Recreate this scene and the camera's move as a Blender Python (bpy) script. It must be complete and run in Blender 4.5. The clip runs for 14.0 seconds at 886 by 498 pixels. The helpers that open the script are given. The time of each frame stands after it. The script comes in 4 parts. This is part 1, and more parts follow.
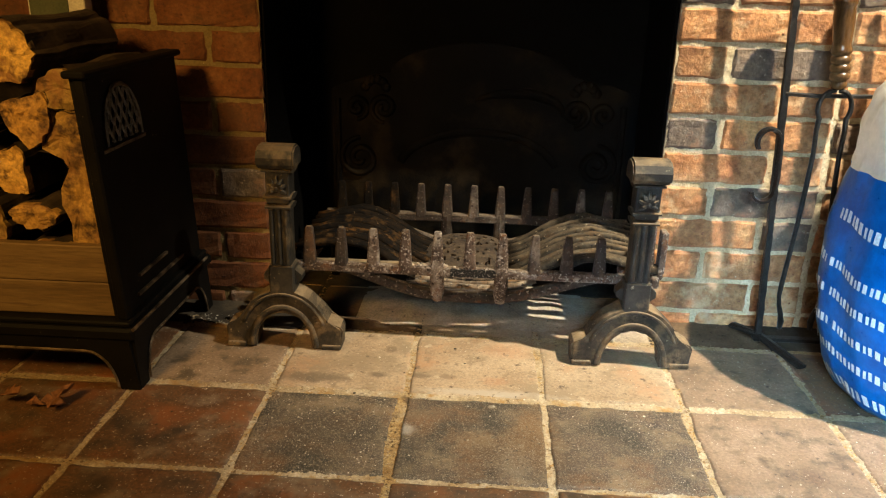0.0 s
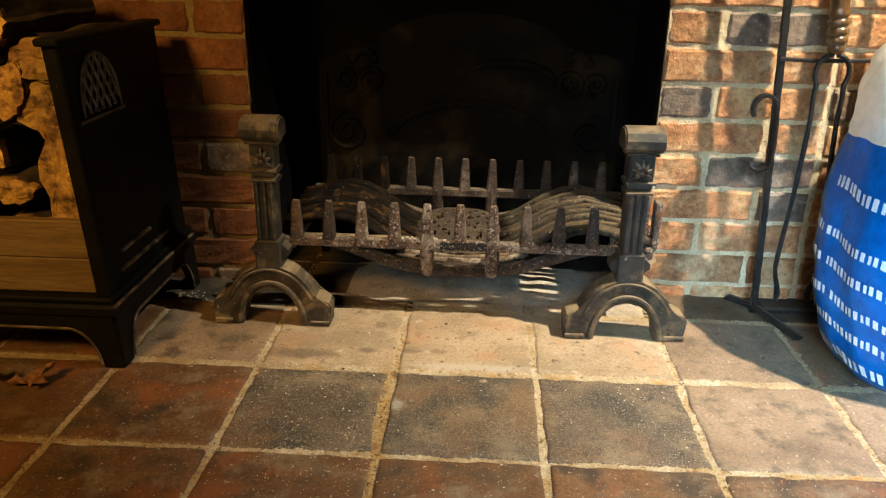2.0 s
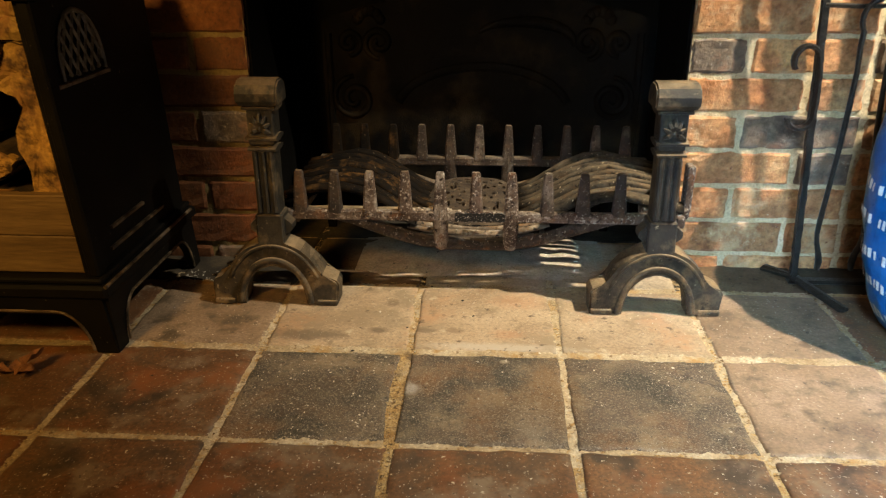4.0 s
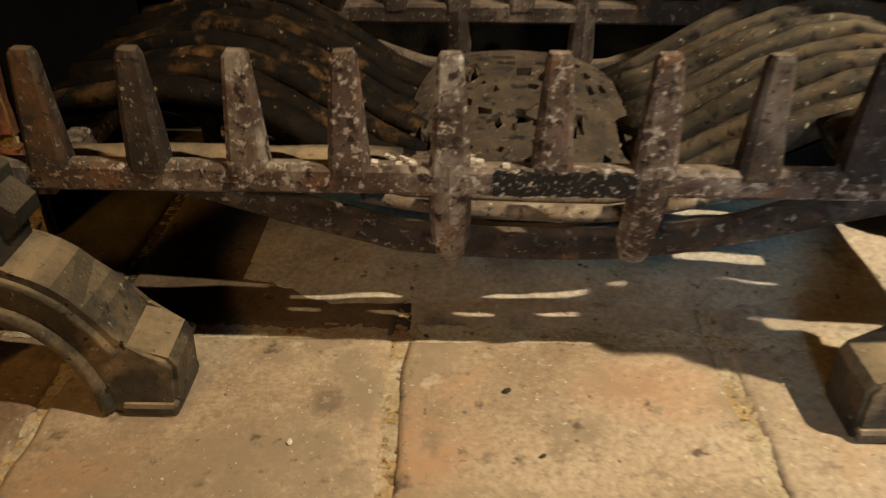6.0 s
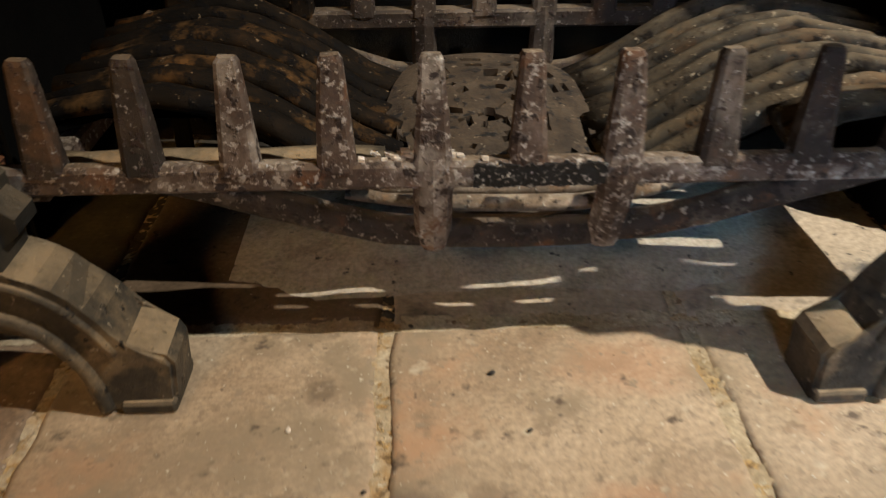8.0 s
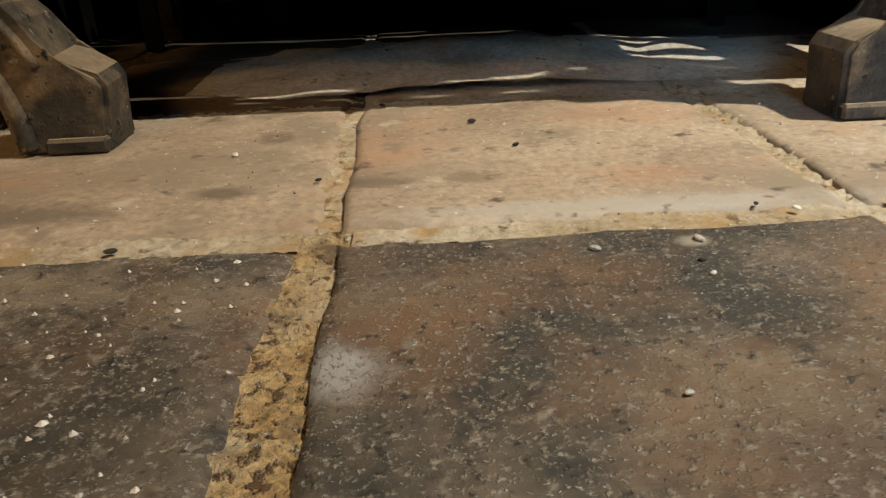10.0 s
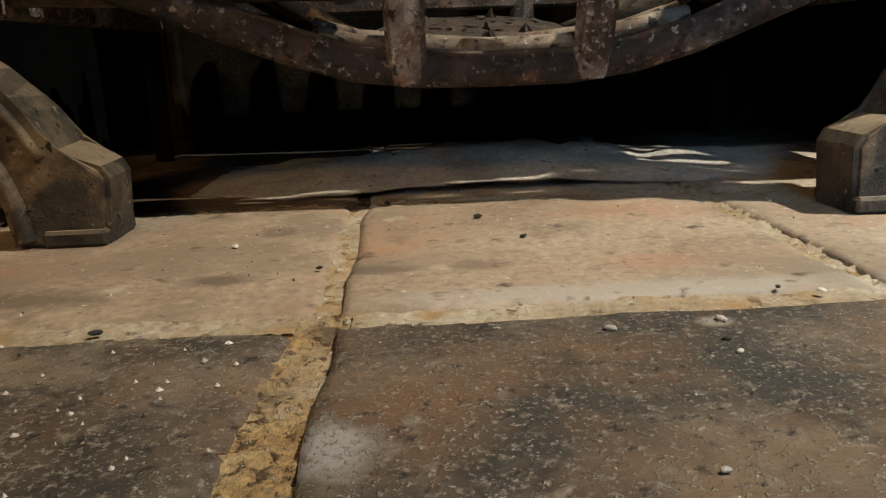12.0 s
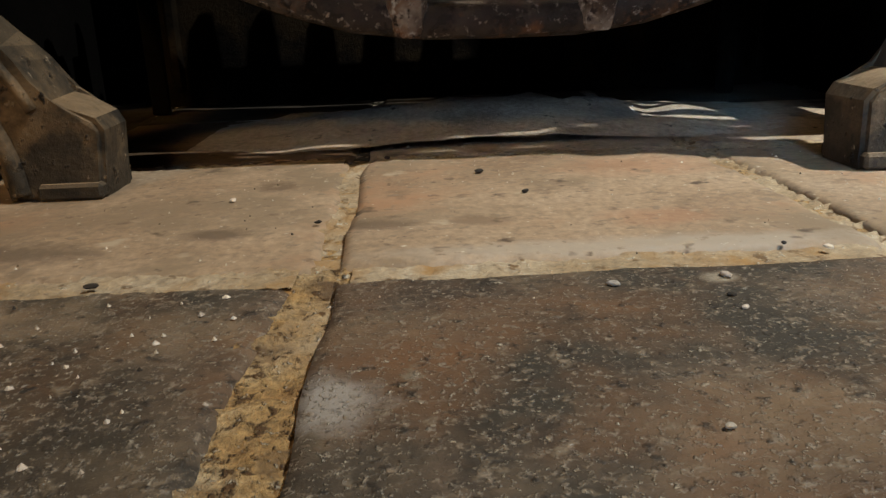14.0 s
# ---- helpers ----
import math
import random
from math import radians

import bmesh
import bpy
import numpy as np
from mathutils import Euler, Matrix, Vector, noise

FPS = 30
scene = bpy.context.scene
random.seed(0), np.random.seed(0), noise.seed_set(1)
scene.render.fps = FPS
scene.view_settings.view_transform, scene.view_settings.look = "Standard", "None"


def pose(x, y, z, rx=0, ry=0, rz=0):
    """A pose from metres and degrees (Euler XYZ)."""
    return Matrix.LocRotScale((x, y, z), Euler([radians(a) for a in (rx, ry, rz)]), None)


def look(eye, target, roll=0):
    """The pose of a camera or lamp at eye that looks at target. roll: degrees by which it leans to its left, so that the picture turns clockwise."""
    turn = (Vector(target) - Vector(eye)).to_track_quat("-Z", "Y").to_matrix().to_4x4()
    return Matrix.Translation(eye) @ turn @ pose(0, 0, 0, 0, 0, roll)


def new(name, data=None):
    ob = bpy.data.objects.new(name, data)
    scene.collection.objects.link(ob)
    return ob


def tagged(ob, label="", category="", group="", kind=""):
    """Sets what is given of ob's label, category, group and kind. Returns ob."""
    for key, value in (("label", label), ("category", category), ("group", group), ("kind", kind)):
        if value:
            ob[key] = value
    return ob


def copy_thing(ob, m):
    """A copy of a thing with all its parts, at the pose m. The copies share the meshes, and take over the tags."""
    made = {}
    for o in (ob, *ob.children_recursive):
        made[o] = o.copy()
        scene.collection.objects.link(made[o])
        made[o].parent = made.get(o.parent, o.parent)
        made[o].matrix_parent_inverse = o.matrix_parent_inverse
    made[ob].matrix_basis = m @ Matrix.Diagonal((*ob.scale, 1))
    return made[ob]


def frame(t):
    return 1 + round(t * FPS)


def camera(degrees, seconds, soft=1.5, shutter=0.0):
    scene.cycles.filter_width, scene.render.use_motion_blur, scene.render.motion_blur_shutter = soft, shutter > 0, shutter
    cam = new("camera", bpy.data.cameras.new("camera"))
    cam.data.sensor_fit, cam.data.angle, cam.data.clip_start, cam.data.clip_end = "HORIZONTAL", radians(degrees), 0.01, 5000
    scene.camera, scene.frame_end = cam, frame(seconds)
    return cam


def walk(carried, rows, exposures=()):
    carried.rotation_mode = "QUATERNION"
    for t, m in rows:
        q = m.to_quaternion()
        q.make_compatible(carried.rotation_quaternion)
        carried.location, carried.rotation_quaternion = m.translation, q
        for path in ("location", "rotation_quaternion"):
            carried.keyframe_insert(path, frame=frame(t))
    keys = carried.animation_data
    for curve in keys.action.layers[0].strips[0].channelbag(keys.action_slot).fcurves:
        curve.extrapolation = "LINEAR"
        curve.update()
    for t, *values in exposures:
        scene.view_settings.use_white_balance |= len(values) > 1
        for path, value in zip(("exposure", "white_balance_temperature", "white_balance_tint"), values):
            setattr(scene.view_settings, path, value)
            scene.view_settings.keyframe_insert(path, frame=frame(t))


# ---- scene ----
cam = camera(59.5, 14.0, soft=1.2, shutter=0.4)
PATH = [
    (0, (0.402, 0.458, 0.705), (0.305, 2.339, 0.033), 1.5),
    (0.5, (0.408, 0.463, 0.699), (0.304, 2.343, 0.025), 1.6),
    (1, (0.407, 0.465, 0.701), (0.306, 2.341, 0.015), 1.5),
    (1.5, (0.402, 0.477, 0.689), (0.307, 2.348, -0.01), 1.4),
    (2, (0.416, 0.481, 0.679), (0.327, 2.346, -0.036), 1.0),
    (2.5, (0.415, 0.484, 0.675), (0.332, 2.346, -0.051), 0.8),
    (3, (0.41, 0.486, 0.683), (0.327, 2.34, -0.063), 0.9),
    (3.2, (0.413, 0.485, 0.677), (0.319, 2.339, -0.067), 0.9),
    (5.3, (0.387, 1.097, 0.485), (0.262, 2.851, -0.468), -1.8),
    (5.5, (0.384, 1.216, 0.454), (0.27, 2.943, -0.548), -1.4),
    (6, (0.328, 1.439, 0.385), (0.274, 3.109, -0.714), -0.1),
    (6.5, (0.279, 1.474, 0.358), (0.274, 3.097, -0.812), 0.3),
    (7, (0.241, 1.518, 0.375), (0.321, 3.122, -0.817), 1.8),
    (7.5, (0.268, 1.497, 0.394), (0.357, 3.126, -0.762), 1.6),
    (8, (0.309, 1.408, 0.391), (0.368, 3.089, -0.691), -0.3),
    (8.5, (0.333, 1.221, 0.412), (0.373, 2.965, -0.567), -1.1),
    (8.8, (0.325, 1.165, 0.38), (0.392, 2.911, -0.594), -1.0),
    (9, (0.33, 1.223, 0.252), (0.392, 3.015, -0.634), -1.4),
    (9.2, (0.324, 1.283, 0.197), (0.389, 3.093, -0.65), -1.8),
    (11.3, (0.32, 1.363, 0.099), (0.379, 3.267, -0.509), -2.8),
    (11.5, (0.321, 1.354, 0.106), (0.373, 3.275, -0.448), -2.5),
    (12, (0.321, 1.354, 0.105), (0.383, 3.291, -0.39), -2.3),
    (12.5, (0.323, 1.359, 0.104), (0.393, 3.304, -0.358), -2.1),
    (13, (0.321, 1.36, 0.103), (0.407, 3.296, -0.392), -2.4),
    (13.5, (0.321, 1.36, 0.103), (0.409, 3.284, -0.438), -2.7),
    (14, (0.321, 1.359, 0.102), (0.377, 3.266, -0.497), -2.1),
]
walk(cam, [(t, look(eye, target, roll)) for t, eye, target, roll in PATH], [(0, 0.11, 6250, 10), (3.2, 0.11, 6250, 10), (5.3, -0.38, 6400, 10), (6.4, -0.34, 6400, 12), (7.5, -0.34, 5600, 13), (8.5, -0.34, 5450, 11), (9.2, -0.14, 5350, 10), (11.3, -0.66, 5350, 11), (12.3, -0.44, 5250, 11), (13, -0.52, 5250, 11), (14, -0.68, 5300, 12)])

# ---- light ----
world = bpy.data.worlds.new("world")
scene.world = world
world.use_nodes = True
world.node_tree.nodes["Background"].inputs[0].default_value = (0.06, 0.10, 0.18, 1)
world.node_tree.nodes["Background"].inputs[1].default_value = 0.13


def lamp(name, kind, m, power, colour, **more):
    data = bpy.data.lights.new(name, kind)
    data.energy, data.color = power, colour
    for key, value in more.items():
        if key == "size":
            data.shape, data.size, data.size_y = "RECTANGLE", value[0], value[1]
        elif key == "spread":
            data.spread = radians(value)
        elif key == "soft":
            data.shadow_soft_size = value
        elif key == "cone":
            data.spot_size, data.spot_blend = radians(value[0]), value[1]
    ob = new(name, data)
    ob.matrix_world = m
    return ob


LAMP = (1.80, 1.32, 2.28)
lamp("hearth_light", "SPOT", look(LAMP, (1.0, 1.92, 0.17)), 655, (1.0, 0.85, 0.60), soft=0.02, cone=(51, 1.0))
lamp("window_light", "AREA", look((0.5, -1.18, 1.3), (1.12, 1.66, 0.03)), 2.9, (0.36, 0.70, 1.0), size=(0.36, 0.5), spread=22)
# broad cool fill, added to lift the dark floor under the grate
lamp("sky_light", "AREA", look((0.12, -1.19, 1.3), (1.12, 1.85, 0.0)), 3.1, (0.66, 0.86, 1.0), size=(0.4, 0.8), spread=40)
lamp("room_light", "AREA", look((-0.52, 0.05, 1.45), (-0.36, 1.75, 0.35)), 3.6, (1.0, 0.53, 0.12), size=(0.3, 0.3), spread=62)


# ---- materials ----
def material(name, tones, scale=30.0, rough=(0.6, 0.9), metal=0.0, bump=0.3, fine=260.0, specks=None, stain=None, stretch=(1, 1, 1), each=0.0, coarse=0.25, dust=None, shine=0.5, contrast=(0.55, 1.25), depth=0.003, spots=(), blur=0.045):
    """Base colour from two scales of noise between tones, with specks (colour, scale, threshold) and stains (colour, scale, threshold)."""
    mat = bpy.data.materials.new(name)
    mat.use_nodes = True
    nt = mat.node_tree
    N, L = nt.nodes, nt.links
    bsdf = N["Principled BSDF"]
    geo = N.new("ShaderNodeNewGeometry")
    mapping = N.new("ShaderNodeMapping")
    mapping.inputs["Scale"].default_value = stretch
    L.new(geo.outputs["Position"], mapping.inputs["Vector"])
    where = mapping.outputs[0]

    def noisy(s, detail=6.0, roughness=0.6):
        n = N.new("ShaderNodeTexNoise")
        n.inputs["Scale"].default_value, n.inputs["Detail"].default_value, n.inputs["Roughness"].default_value = s, detail, roughness
        L.new(where, n.inputs["Vector"])
        return n.outputs[0]

    def ramp(src, stops):
        r = N.new("ShaderNodeValToRGB")
        while len(r.color_ramp.elements) < len(stops):
            r.color_ramp.elements.new(0.5)
        for e, (p, c) in zip(r.color_ramp.elements, stops):
            e.position, e.color = p, (*c, 1) if len(c) == 3 else c
        L.new(src, r.inputs[0])
        return r.outputs[0]

    def mix(fac, a, b, mode="MIX"):
        m = N.new("ShaderNodeMix")
        m.data_type, m.blend_type = "RGBA", mode
        for src, sock in ((fac, m.inputs[0]), (a, m.inputs[6]), (b, m.inputs[7])):
            if isinstance(src, (int, float)):
                sock.default_value = src
            elif isinstance(src, tuple):
                sock.default_value = (*src, 1)
            else:
                L.new(src, sock)
        return m.outputs[2]

    def step(src, t, w=0.04):
        return ramp(src, [(max(t - w, 0), (0, 0, 0)), (min(t + w, 1), (1, 1, 1))])

    big, small = noisy(scale), noisy(fine, 4.0, 0.7)
    n = len(tones)
    colour = ramp(big, [(0.3 + 0.4 * i / max(n - 1, 1), t) for i, t in enumerate(tones)])
    grain = ramp(small, [(0.3, (contrast[0],) * 3), (0.7, (contrast[1],) * 3)])
    colour = mix(0.7, colour, grain, "MULTIPLY")
    if each:
        info = N.new("ShaderNodeObjectInfo")
        colour = mix(1.0, colour, ramp(info.outputs["Random"], [(0.0, (1 - each,) * 3), (0.5, (1.0, 1 - each * 0.3, 1 - each * 0.4)), (1.0, (1 + each, 1 + each * 0.9, 1 + each * 0.7))]), "MULTIPLY")
    height = mix(coarse, small, big)
    for c, s, t in stain or ():
        mask = step(noisy(s, 5.0, 0.65), t, 0.07)
        colour = mix(mask, colour, c)
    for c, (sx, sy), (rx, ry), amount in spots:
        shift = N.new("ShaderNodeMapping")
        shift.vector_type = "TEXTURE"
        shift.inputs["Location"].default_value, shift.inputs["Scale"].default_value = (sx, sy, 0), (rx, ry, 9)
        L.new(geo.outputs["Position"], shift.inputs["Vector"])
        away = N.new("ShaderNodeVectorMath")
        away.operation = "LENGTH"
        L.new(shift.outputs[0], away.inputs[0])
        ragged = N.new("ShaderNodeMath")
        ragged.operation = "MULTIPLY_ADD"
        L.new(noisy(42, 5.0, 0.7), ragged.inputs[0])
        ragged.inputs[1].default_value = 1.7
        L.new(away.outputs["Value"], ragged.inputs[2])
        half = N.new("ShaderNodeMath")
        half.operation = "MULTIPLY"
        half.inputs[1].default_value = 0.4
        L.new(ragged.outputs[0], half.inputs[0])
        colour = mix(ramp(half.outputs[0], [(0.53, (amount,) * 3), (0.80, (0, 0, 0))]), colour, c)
    for c, s, t in specks or ():
        mask = step(noisy(s, 3.0, 0.6), t, blur)
        colour = mix(mask, colour, c)
        height = mix(0.25, height, mask)
    if dust:
        split = N.new("ShaderNodeSeparateXYZ")
        L.new(geo.outputs["Normal"], split.inputs[0])
        lying = ramp(split.outputs[2], [(0.60, (0, 0, 0)), (0.97, (1, 1, 1))])
        patchy = ramp(noisy(24, 5.0, 0.7), [(0.30, (0, 0, 0)), (0.62, (dust[1],) * 3)])
        colour = mix(mix(1.0, lying, patchy, "MULTIPLY"), colour, dust[0])
    L.new(colour, bsdf.inputs["Base Color"])
    r = N.new("ShaderNodeMapRange")
    r.inputs[3].default_value, r.inputs[4].default_value = rough
    L.new(small, r.inputs[0])
    L.new(r.outputs[0], bsdf.inputs["Roughness"])
    bsdf.inputs["Metallic"].default_value = metal
    bsdf.inputs["Specular IOR Level"].default_value = shine
    b = N.new("ShaderNodeBump")
    b.inputs["Strength"].default_value, b.inputs["Distance"].default_value = bump, depth
    L.new(height, b.inputs["Height"])
    L.new(b.outputs[0], bsdf.inputs["Normal"])
    return mat


DUST = (0.46, 0.37, 0.25)
PALE = (0.62, 0.56, 0.44)
TILE_RED = material("terracotta tile", [(0.076, 0.035, 0.017), (0.155, 0.081, 0.038), (0.20, 0.124, 0.068)], 9, (0.35, 0.7), bump=0.35, fine=180,
                    contrast=(0.3, 1.6), specks=[(PALE, 75, 0.71), (PALE, 230, 0.685), ((0.05, 0.033, 0.022), 120, 0.68)], stain=[((0.20, 0.145, 0.095), 14, 0.585), ((0.055, 0.038, 0.025), 9, 0.58), ((0.23, 0.085, 0.030), 6, 0.60)], each=0.12)
TILE_GREY = material("sooty grey tile", [(0.068, 0.049, 0.034), (0.136, 0.101, 0.069), (0.20, 0.148, 0.096)], 8, (0.45, 0.8), bump=1.0, fine=230, coarse=0.12,
                     contrast=(0.35, 1.55), depth=0.004, blur=0.062,
                     # the last two large dark spots paint the light's falloff towards the near corners
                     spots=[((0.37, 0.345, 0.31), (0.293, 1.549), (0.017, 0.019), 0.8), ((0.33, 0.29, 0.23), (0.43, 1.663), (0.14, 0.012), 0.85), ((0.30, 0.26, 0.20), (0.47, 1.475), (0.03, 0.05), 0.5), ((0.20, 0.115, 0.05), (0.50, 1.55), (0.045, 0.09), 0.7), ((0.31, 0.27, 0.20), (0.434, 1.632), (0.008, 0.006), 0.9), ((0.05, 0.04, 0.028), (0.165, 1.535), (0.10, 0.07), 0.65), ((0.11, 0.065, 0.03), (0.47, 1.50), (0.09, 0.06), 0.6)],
                     specks=[((0.20, 0.16, 0.11), 115, 0.65), ((0.25, 0.205, 0.15), 250, 0.64), ((0.026, 0.021, 0.016), 170, 0.65), ((0.30, 0.255, 0.19), 420, 0.64), (PALE, 520, 0.68), (PALE, 190, 0.74)], stain=[((0.24, 0.18, 0.112), 12, 0.565), ((0.046, 0.040, 0.030), 8, 0.53), ((0.16, 0.088, 0.042), 5.5, 0.58), ((0.036, 0.030, 0.023), 26, 0.62)], each=0.10)
TILE_DUSTY = material("dusty buff tile", [(0.25, 0.175, 0.105), (0.37, 0.28, 0.18), (0.43, 0.335, 0.225)], 7, (0.6, 0.9), bump=0.4, fine=190, coarse=0.15,
                      contrast=(0.5, 1.35),
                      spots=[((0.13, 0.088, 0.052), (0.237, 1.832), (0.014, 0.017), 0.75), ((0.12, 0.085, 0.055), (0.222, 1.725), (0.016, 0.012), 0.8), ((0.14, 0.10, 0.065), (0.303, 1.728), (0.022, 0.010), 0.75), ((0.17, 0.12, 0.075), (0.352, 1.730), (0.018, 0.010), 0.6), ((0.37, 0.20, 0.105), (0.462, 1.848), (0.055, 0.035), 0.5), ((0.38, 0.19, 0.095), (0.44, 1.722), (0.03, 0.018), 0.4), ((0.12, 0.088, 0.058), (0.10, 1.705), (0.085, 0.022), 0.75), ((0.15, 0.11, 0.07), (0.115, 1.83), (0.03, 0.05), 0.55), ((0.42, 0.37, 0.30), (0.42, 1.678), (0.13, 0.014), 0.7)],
                      specks=[((0.10, 0.07, 0.045), 40, 0.675), ((0.07, 0.05, 0.035), 75, 0.70), (PALE, 200, 0.70), ((0.25, 0.19, 0.125), 90, 0.64), ((0.44, 0.36, 0.25), 38, 0.68)], stain=[((0.37, 0.225, 0.125), 8, 0.61), ((0.17, 0.12, 0.072), 22, 0.635), ((0.25, 0.19, 0.12), 11, 0.57), ((0.11, 0.078, 0.05), 34, 0.68)], each=0.06)
TILE_ASH = material("ashy hearth tile", [(0.26, 0.215, 0.16), (0.40, 0.335, 0.25), (0.46, 0.385, 0.29)], 9, (0.7, 0.95), bump=0.35, fine=170,
                    specks=[((0.03, 0.03, 0.03), 70, 0.70), (PALE, 200, 0.73)], stain=[((0.10, 0.09, 0.08), 14, 0.62)], each=0.08, shine=0.12)
TILE_WORN = material("worn brown tile", [(0.15, 0.10, 0.062), (0.24, 0.17, 0.11), (0.30, 0.22, 0.15)], 8, (0.45, 0.8), bump=0.3, fine=190, coarse=0.15, contrast=(0.5, 1.4),
                     specks=[((0.07, 0.05, 0.035), 80, 0.68), (PALE, 210, 0.70)], stain=[((0.22, 0.13, 0.07), 9, 0.63), ((0.11, 0.08, 0.05), 18, 0.57)], each=0.06)
TILE_SMOKED = material("smoke browned hearth tile", [(0.065, 0.045, 0.027), (0.125, 0.088, 0.055), (0.19, 0.14, 0.09)], 9, (0.7, 0.95), bump=0.35, fine=170, specks=[((0.03, 0.025, 0.02), 80, 0.66), ((0.30, 0.25, 0.18), 200, 0.71)], each=0.08, shine=0.12)
TILE_SOOT = material("soot blackened hearth tile", [(0.02, 0.018, 0.016), (0.05, 0.043, 0.034), (0.11, 0.085, 0.055)], 9, (0.7, 0.95), bump=0.35, fine=170, specks=[((0.25, 0.21, 0.16), 200, 0.72)], each=0.08, shine=0.12)
GROUT = material("sandy mortar", [(0.25, 0.135, 0.040), (0.40, 0.265, 0.105), (0.50, 0.40, 0.24)], 26, (0.8, 1.0), bump=1.0, fine=330, depth=0.007, contrast=(0.22, 1.6),
                 specks=[((0.10, 0.055, 0.02), 190, 0.61), (PALE, 260, 0.665)], stain=[((0.46, 0.37, 0.24), 7, 0.585), ((0.14, 0.09, 0.045), 24, 0.60)], coarse=0.4)
GROUT_DUSTY = material("dust filled mortar", [(0.28, 0.205, 0.11), (0.41, 0.325, 0.205), (0.52, 0.45, 0.33)], 14, (0.8, 1.0), bump=0.8, fine=240, depth=0.005, contrast=(0.4, 1.4), specks=[((0.16, 0.10, 0.045), 90, 0.64), (PALE, 240, 0.68)], stain=[((0.33, 0.20, 0.07), 16, 0.60)], coarse=0.4)
MORTAR = material("lime mortar", [(0.50, 0.39, 0.22), (0.64, 0.53, 0.34), (0.58, 0.48, 0.31)], 22, (0.8, 1.0), bump=0.9, fine=200, coarse=0.4, depth=0.006, specks=[((0.36, 0.27, 0.15), 130, 0.66)])
BRICK_RED = material("orange red brick", [(0.30, 0.125, 0.05), (0.45, 0.225, 0.095), (0.56, 0.36, 0.175)], 18, (0.75, 0.95), bump=1.0, fine=95, depth=0.011, contrast=(0.3, 1.4),
                     specks=[((0.16, 0.055, 0.03), 110, 0.70), ((0.58, 0.42, 0.28), 120, 0.72)], stain=[((0.50, 0.35, 0.20), 13, 0.62)], each=0.22, coarse=0.35)
# darker brick and mortar for the left wall: its dimness put into the colour
BRICK_SHADED = material("red brick darkened for the dim side", [(0.10, 0.034, 0.011), (0.165, 0.062, 0.02), (0.22, 0.10, 0.038)], 18, (0.75, 0.95), bump=0.9, fine=120, depth=0.006, contrast=(0.45, 1.35),
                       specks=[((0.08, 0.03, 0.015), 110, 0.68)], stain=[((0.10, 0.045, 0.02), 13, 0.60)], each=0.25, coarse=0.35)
MORTAR_SHADED = material("mortar darkened for the dim side", [(0.20, 0.14, 0.05), (0.27, 0.20, 0.08), (0.23, 0.175, 0.08)], 22, (0.8, 1.0), bump=0.9, fine=200, coarse=0.4, depth=0.006)
BRICK_DARK = material("blue grey burnt brick", [(0.075, 0.062, 0.052), (0.16, 0.125, 0.09), (0.24, 0.18, 0.125)], 20, (0.6, 0.9), bump=0.9, fine=100, depth=0.009, contrast=(0.45, 1.35),
                      specks=[((0.40, 0.33, 0.25), 100, 0.70)], stain=[((0.28, 0.15, 0.09), 15, 0.62)], each=0.2, coarse=0.35)
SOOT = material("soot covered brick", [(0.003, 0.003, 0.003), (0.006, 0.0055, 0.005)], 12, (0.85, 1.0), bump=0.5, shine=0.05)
STOVE = material("matt black stove iron", [(0.0045, 0.0043, 0.004), (0.011, 0.0105, 0.0095)], 14, (0.5, 0.7), metal=0.1, shine=0.10, bump=0.12, fine=420, specks=[((0.28, 0.23, 0.16), 120, 0.755)])
ANDIRON = material("dusty blackened iron", [(0.012, 0.012, 0.011), (0.030, 0.028, 0.023), (0.062, 0.053, 0.039)], 20, (0.4, 0.72), metal=0.25, bump=0.9, coarse=0.5, fine=300,
                   specks=[((0.30, 0.25, 0.18), 110, 0.73)], stain=[((0.15, 0.115, 0.07), 18, 0.59), ((0.006, 0.006, 0.006), 26, 0.64)], dust=((0.27, 0.20, 0.12), 0.9))
ANDIRON_DUSTY = material("dust caked blackened iron", [(0.018, 0.016, 0.012), (0.048, 0.039, 0.027), (0.105, 0.08, 0.052)], 22, (0.55, 0.85), metal=0.1, shine=0.35, bump=1.0, coarse=0.45, fine=210, depth=0.004,
                         specks=[((0.32, 0.26, 0.18), 130, 0.70), ((0.012, 0.010, 0.008), 120, 0.66)], stain=[((0.20, 0.142, 0.078), 15, 0.56), ((0.016, 0.014, 0.011), 24, 0.60)], dust=((0.33, 0.245, 0.145), 1.0))
# greyer than the stove iron, to paint the highlights on the raised lattice
LATTICE = material("lattice iron with painted highlights", [(0.03, 0.027, 0.02), (0.08, 0.068, 0.05), (0.15, 0.125, 0.09)], 60, (0.35, 0.6), metal=0.3, bump=0.4)
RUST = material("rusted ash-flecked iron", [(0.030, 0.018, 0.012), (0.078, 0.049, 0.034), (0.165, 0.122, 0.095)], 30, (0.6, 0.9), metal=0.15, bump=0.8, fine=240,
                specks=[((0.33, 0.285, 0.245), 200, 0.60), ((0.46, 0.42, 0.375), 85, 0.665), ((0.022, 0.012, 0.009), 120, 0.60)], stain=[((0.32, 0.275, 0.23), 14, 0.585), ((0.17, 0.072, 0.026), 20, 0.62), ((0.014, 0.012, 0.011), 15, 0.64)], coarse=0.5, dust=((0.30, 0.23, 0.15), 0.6))
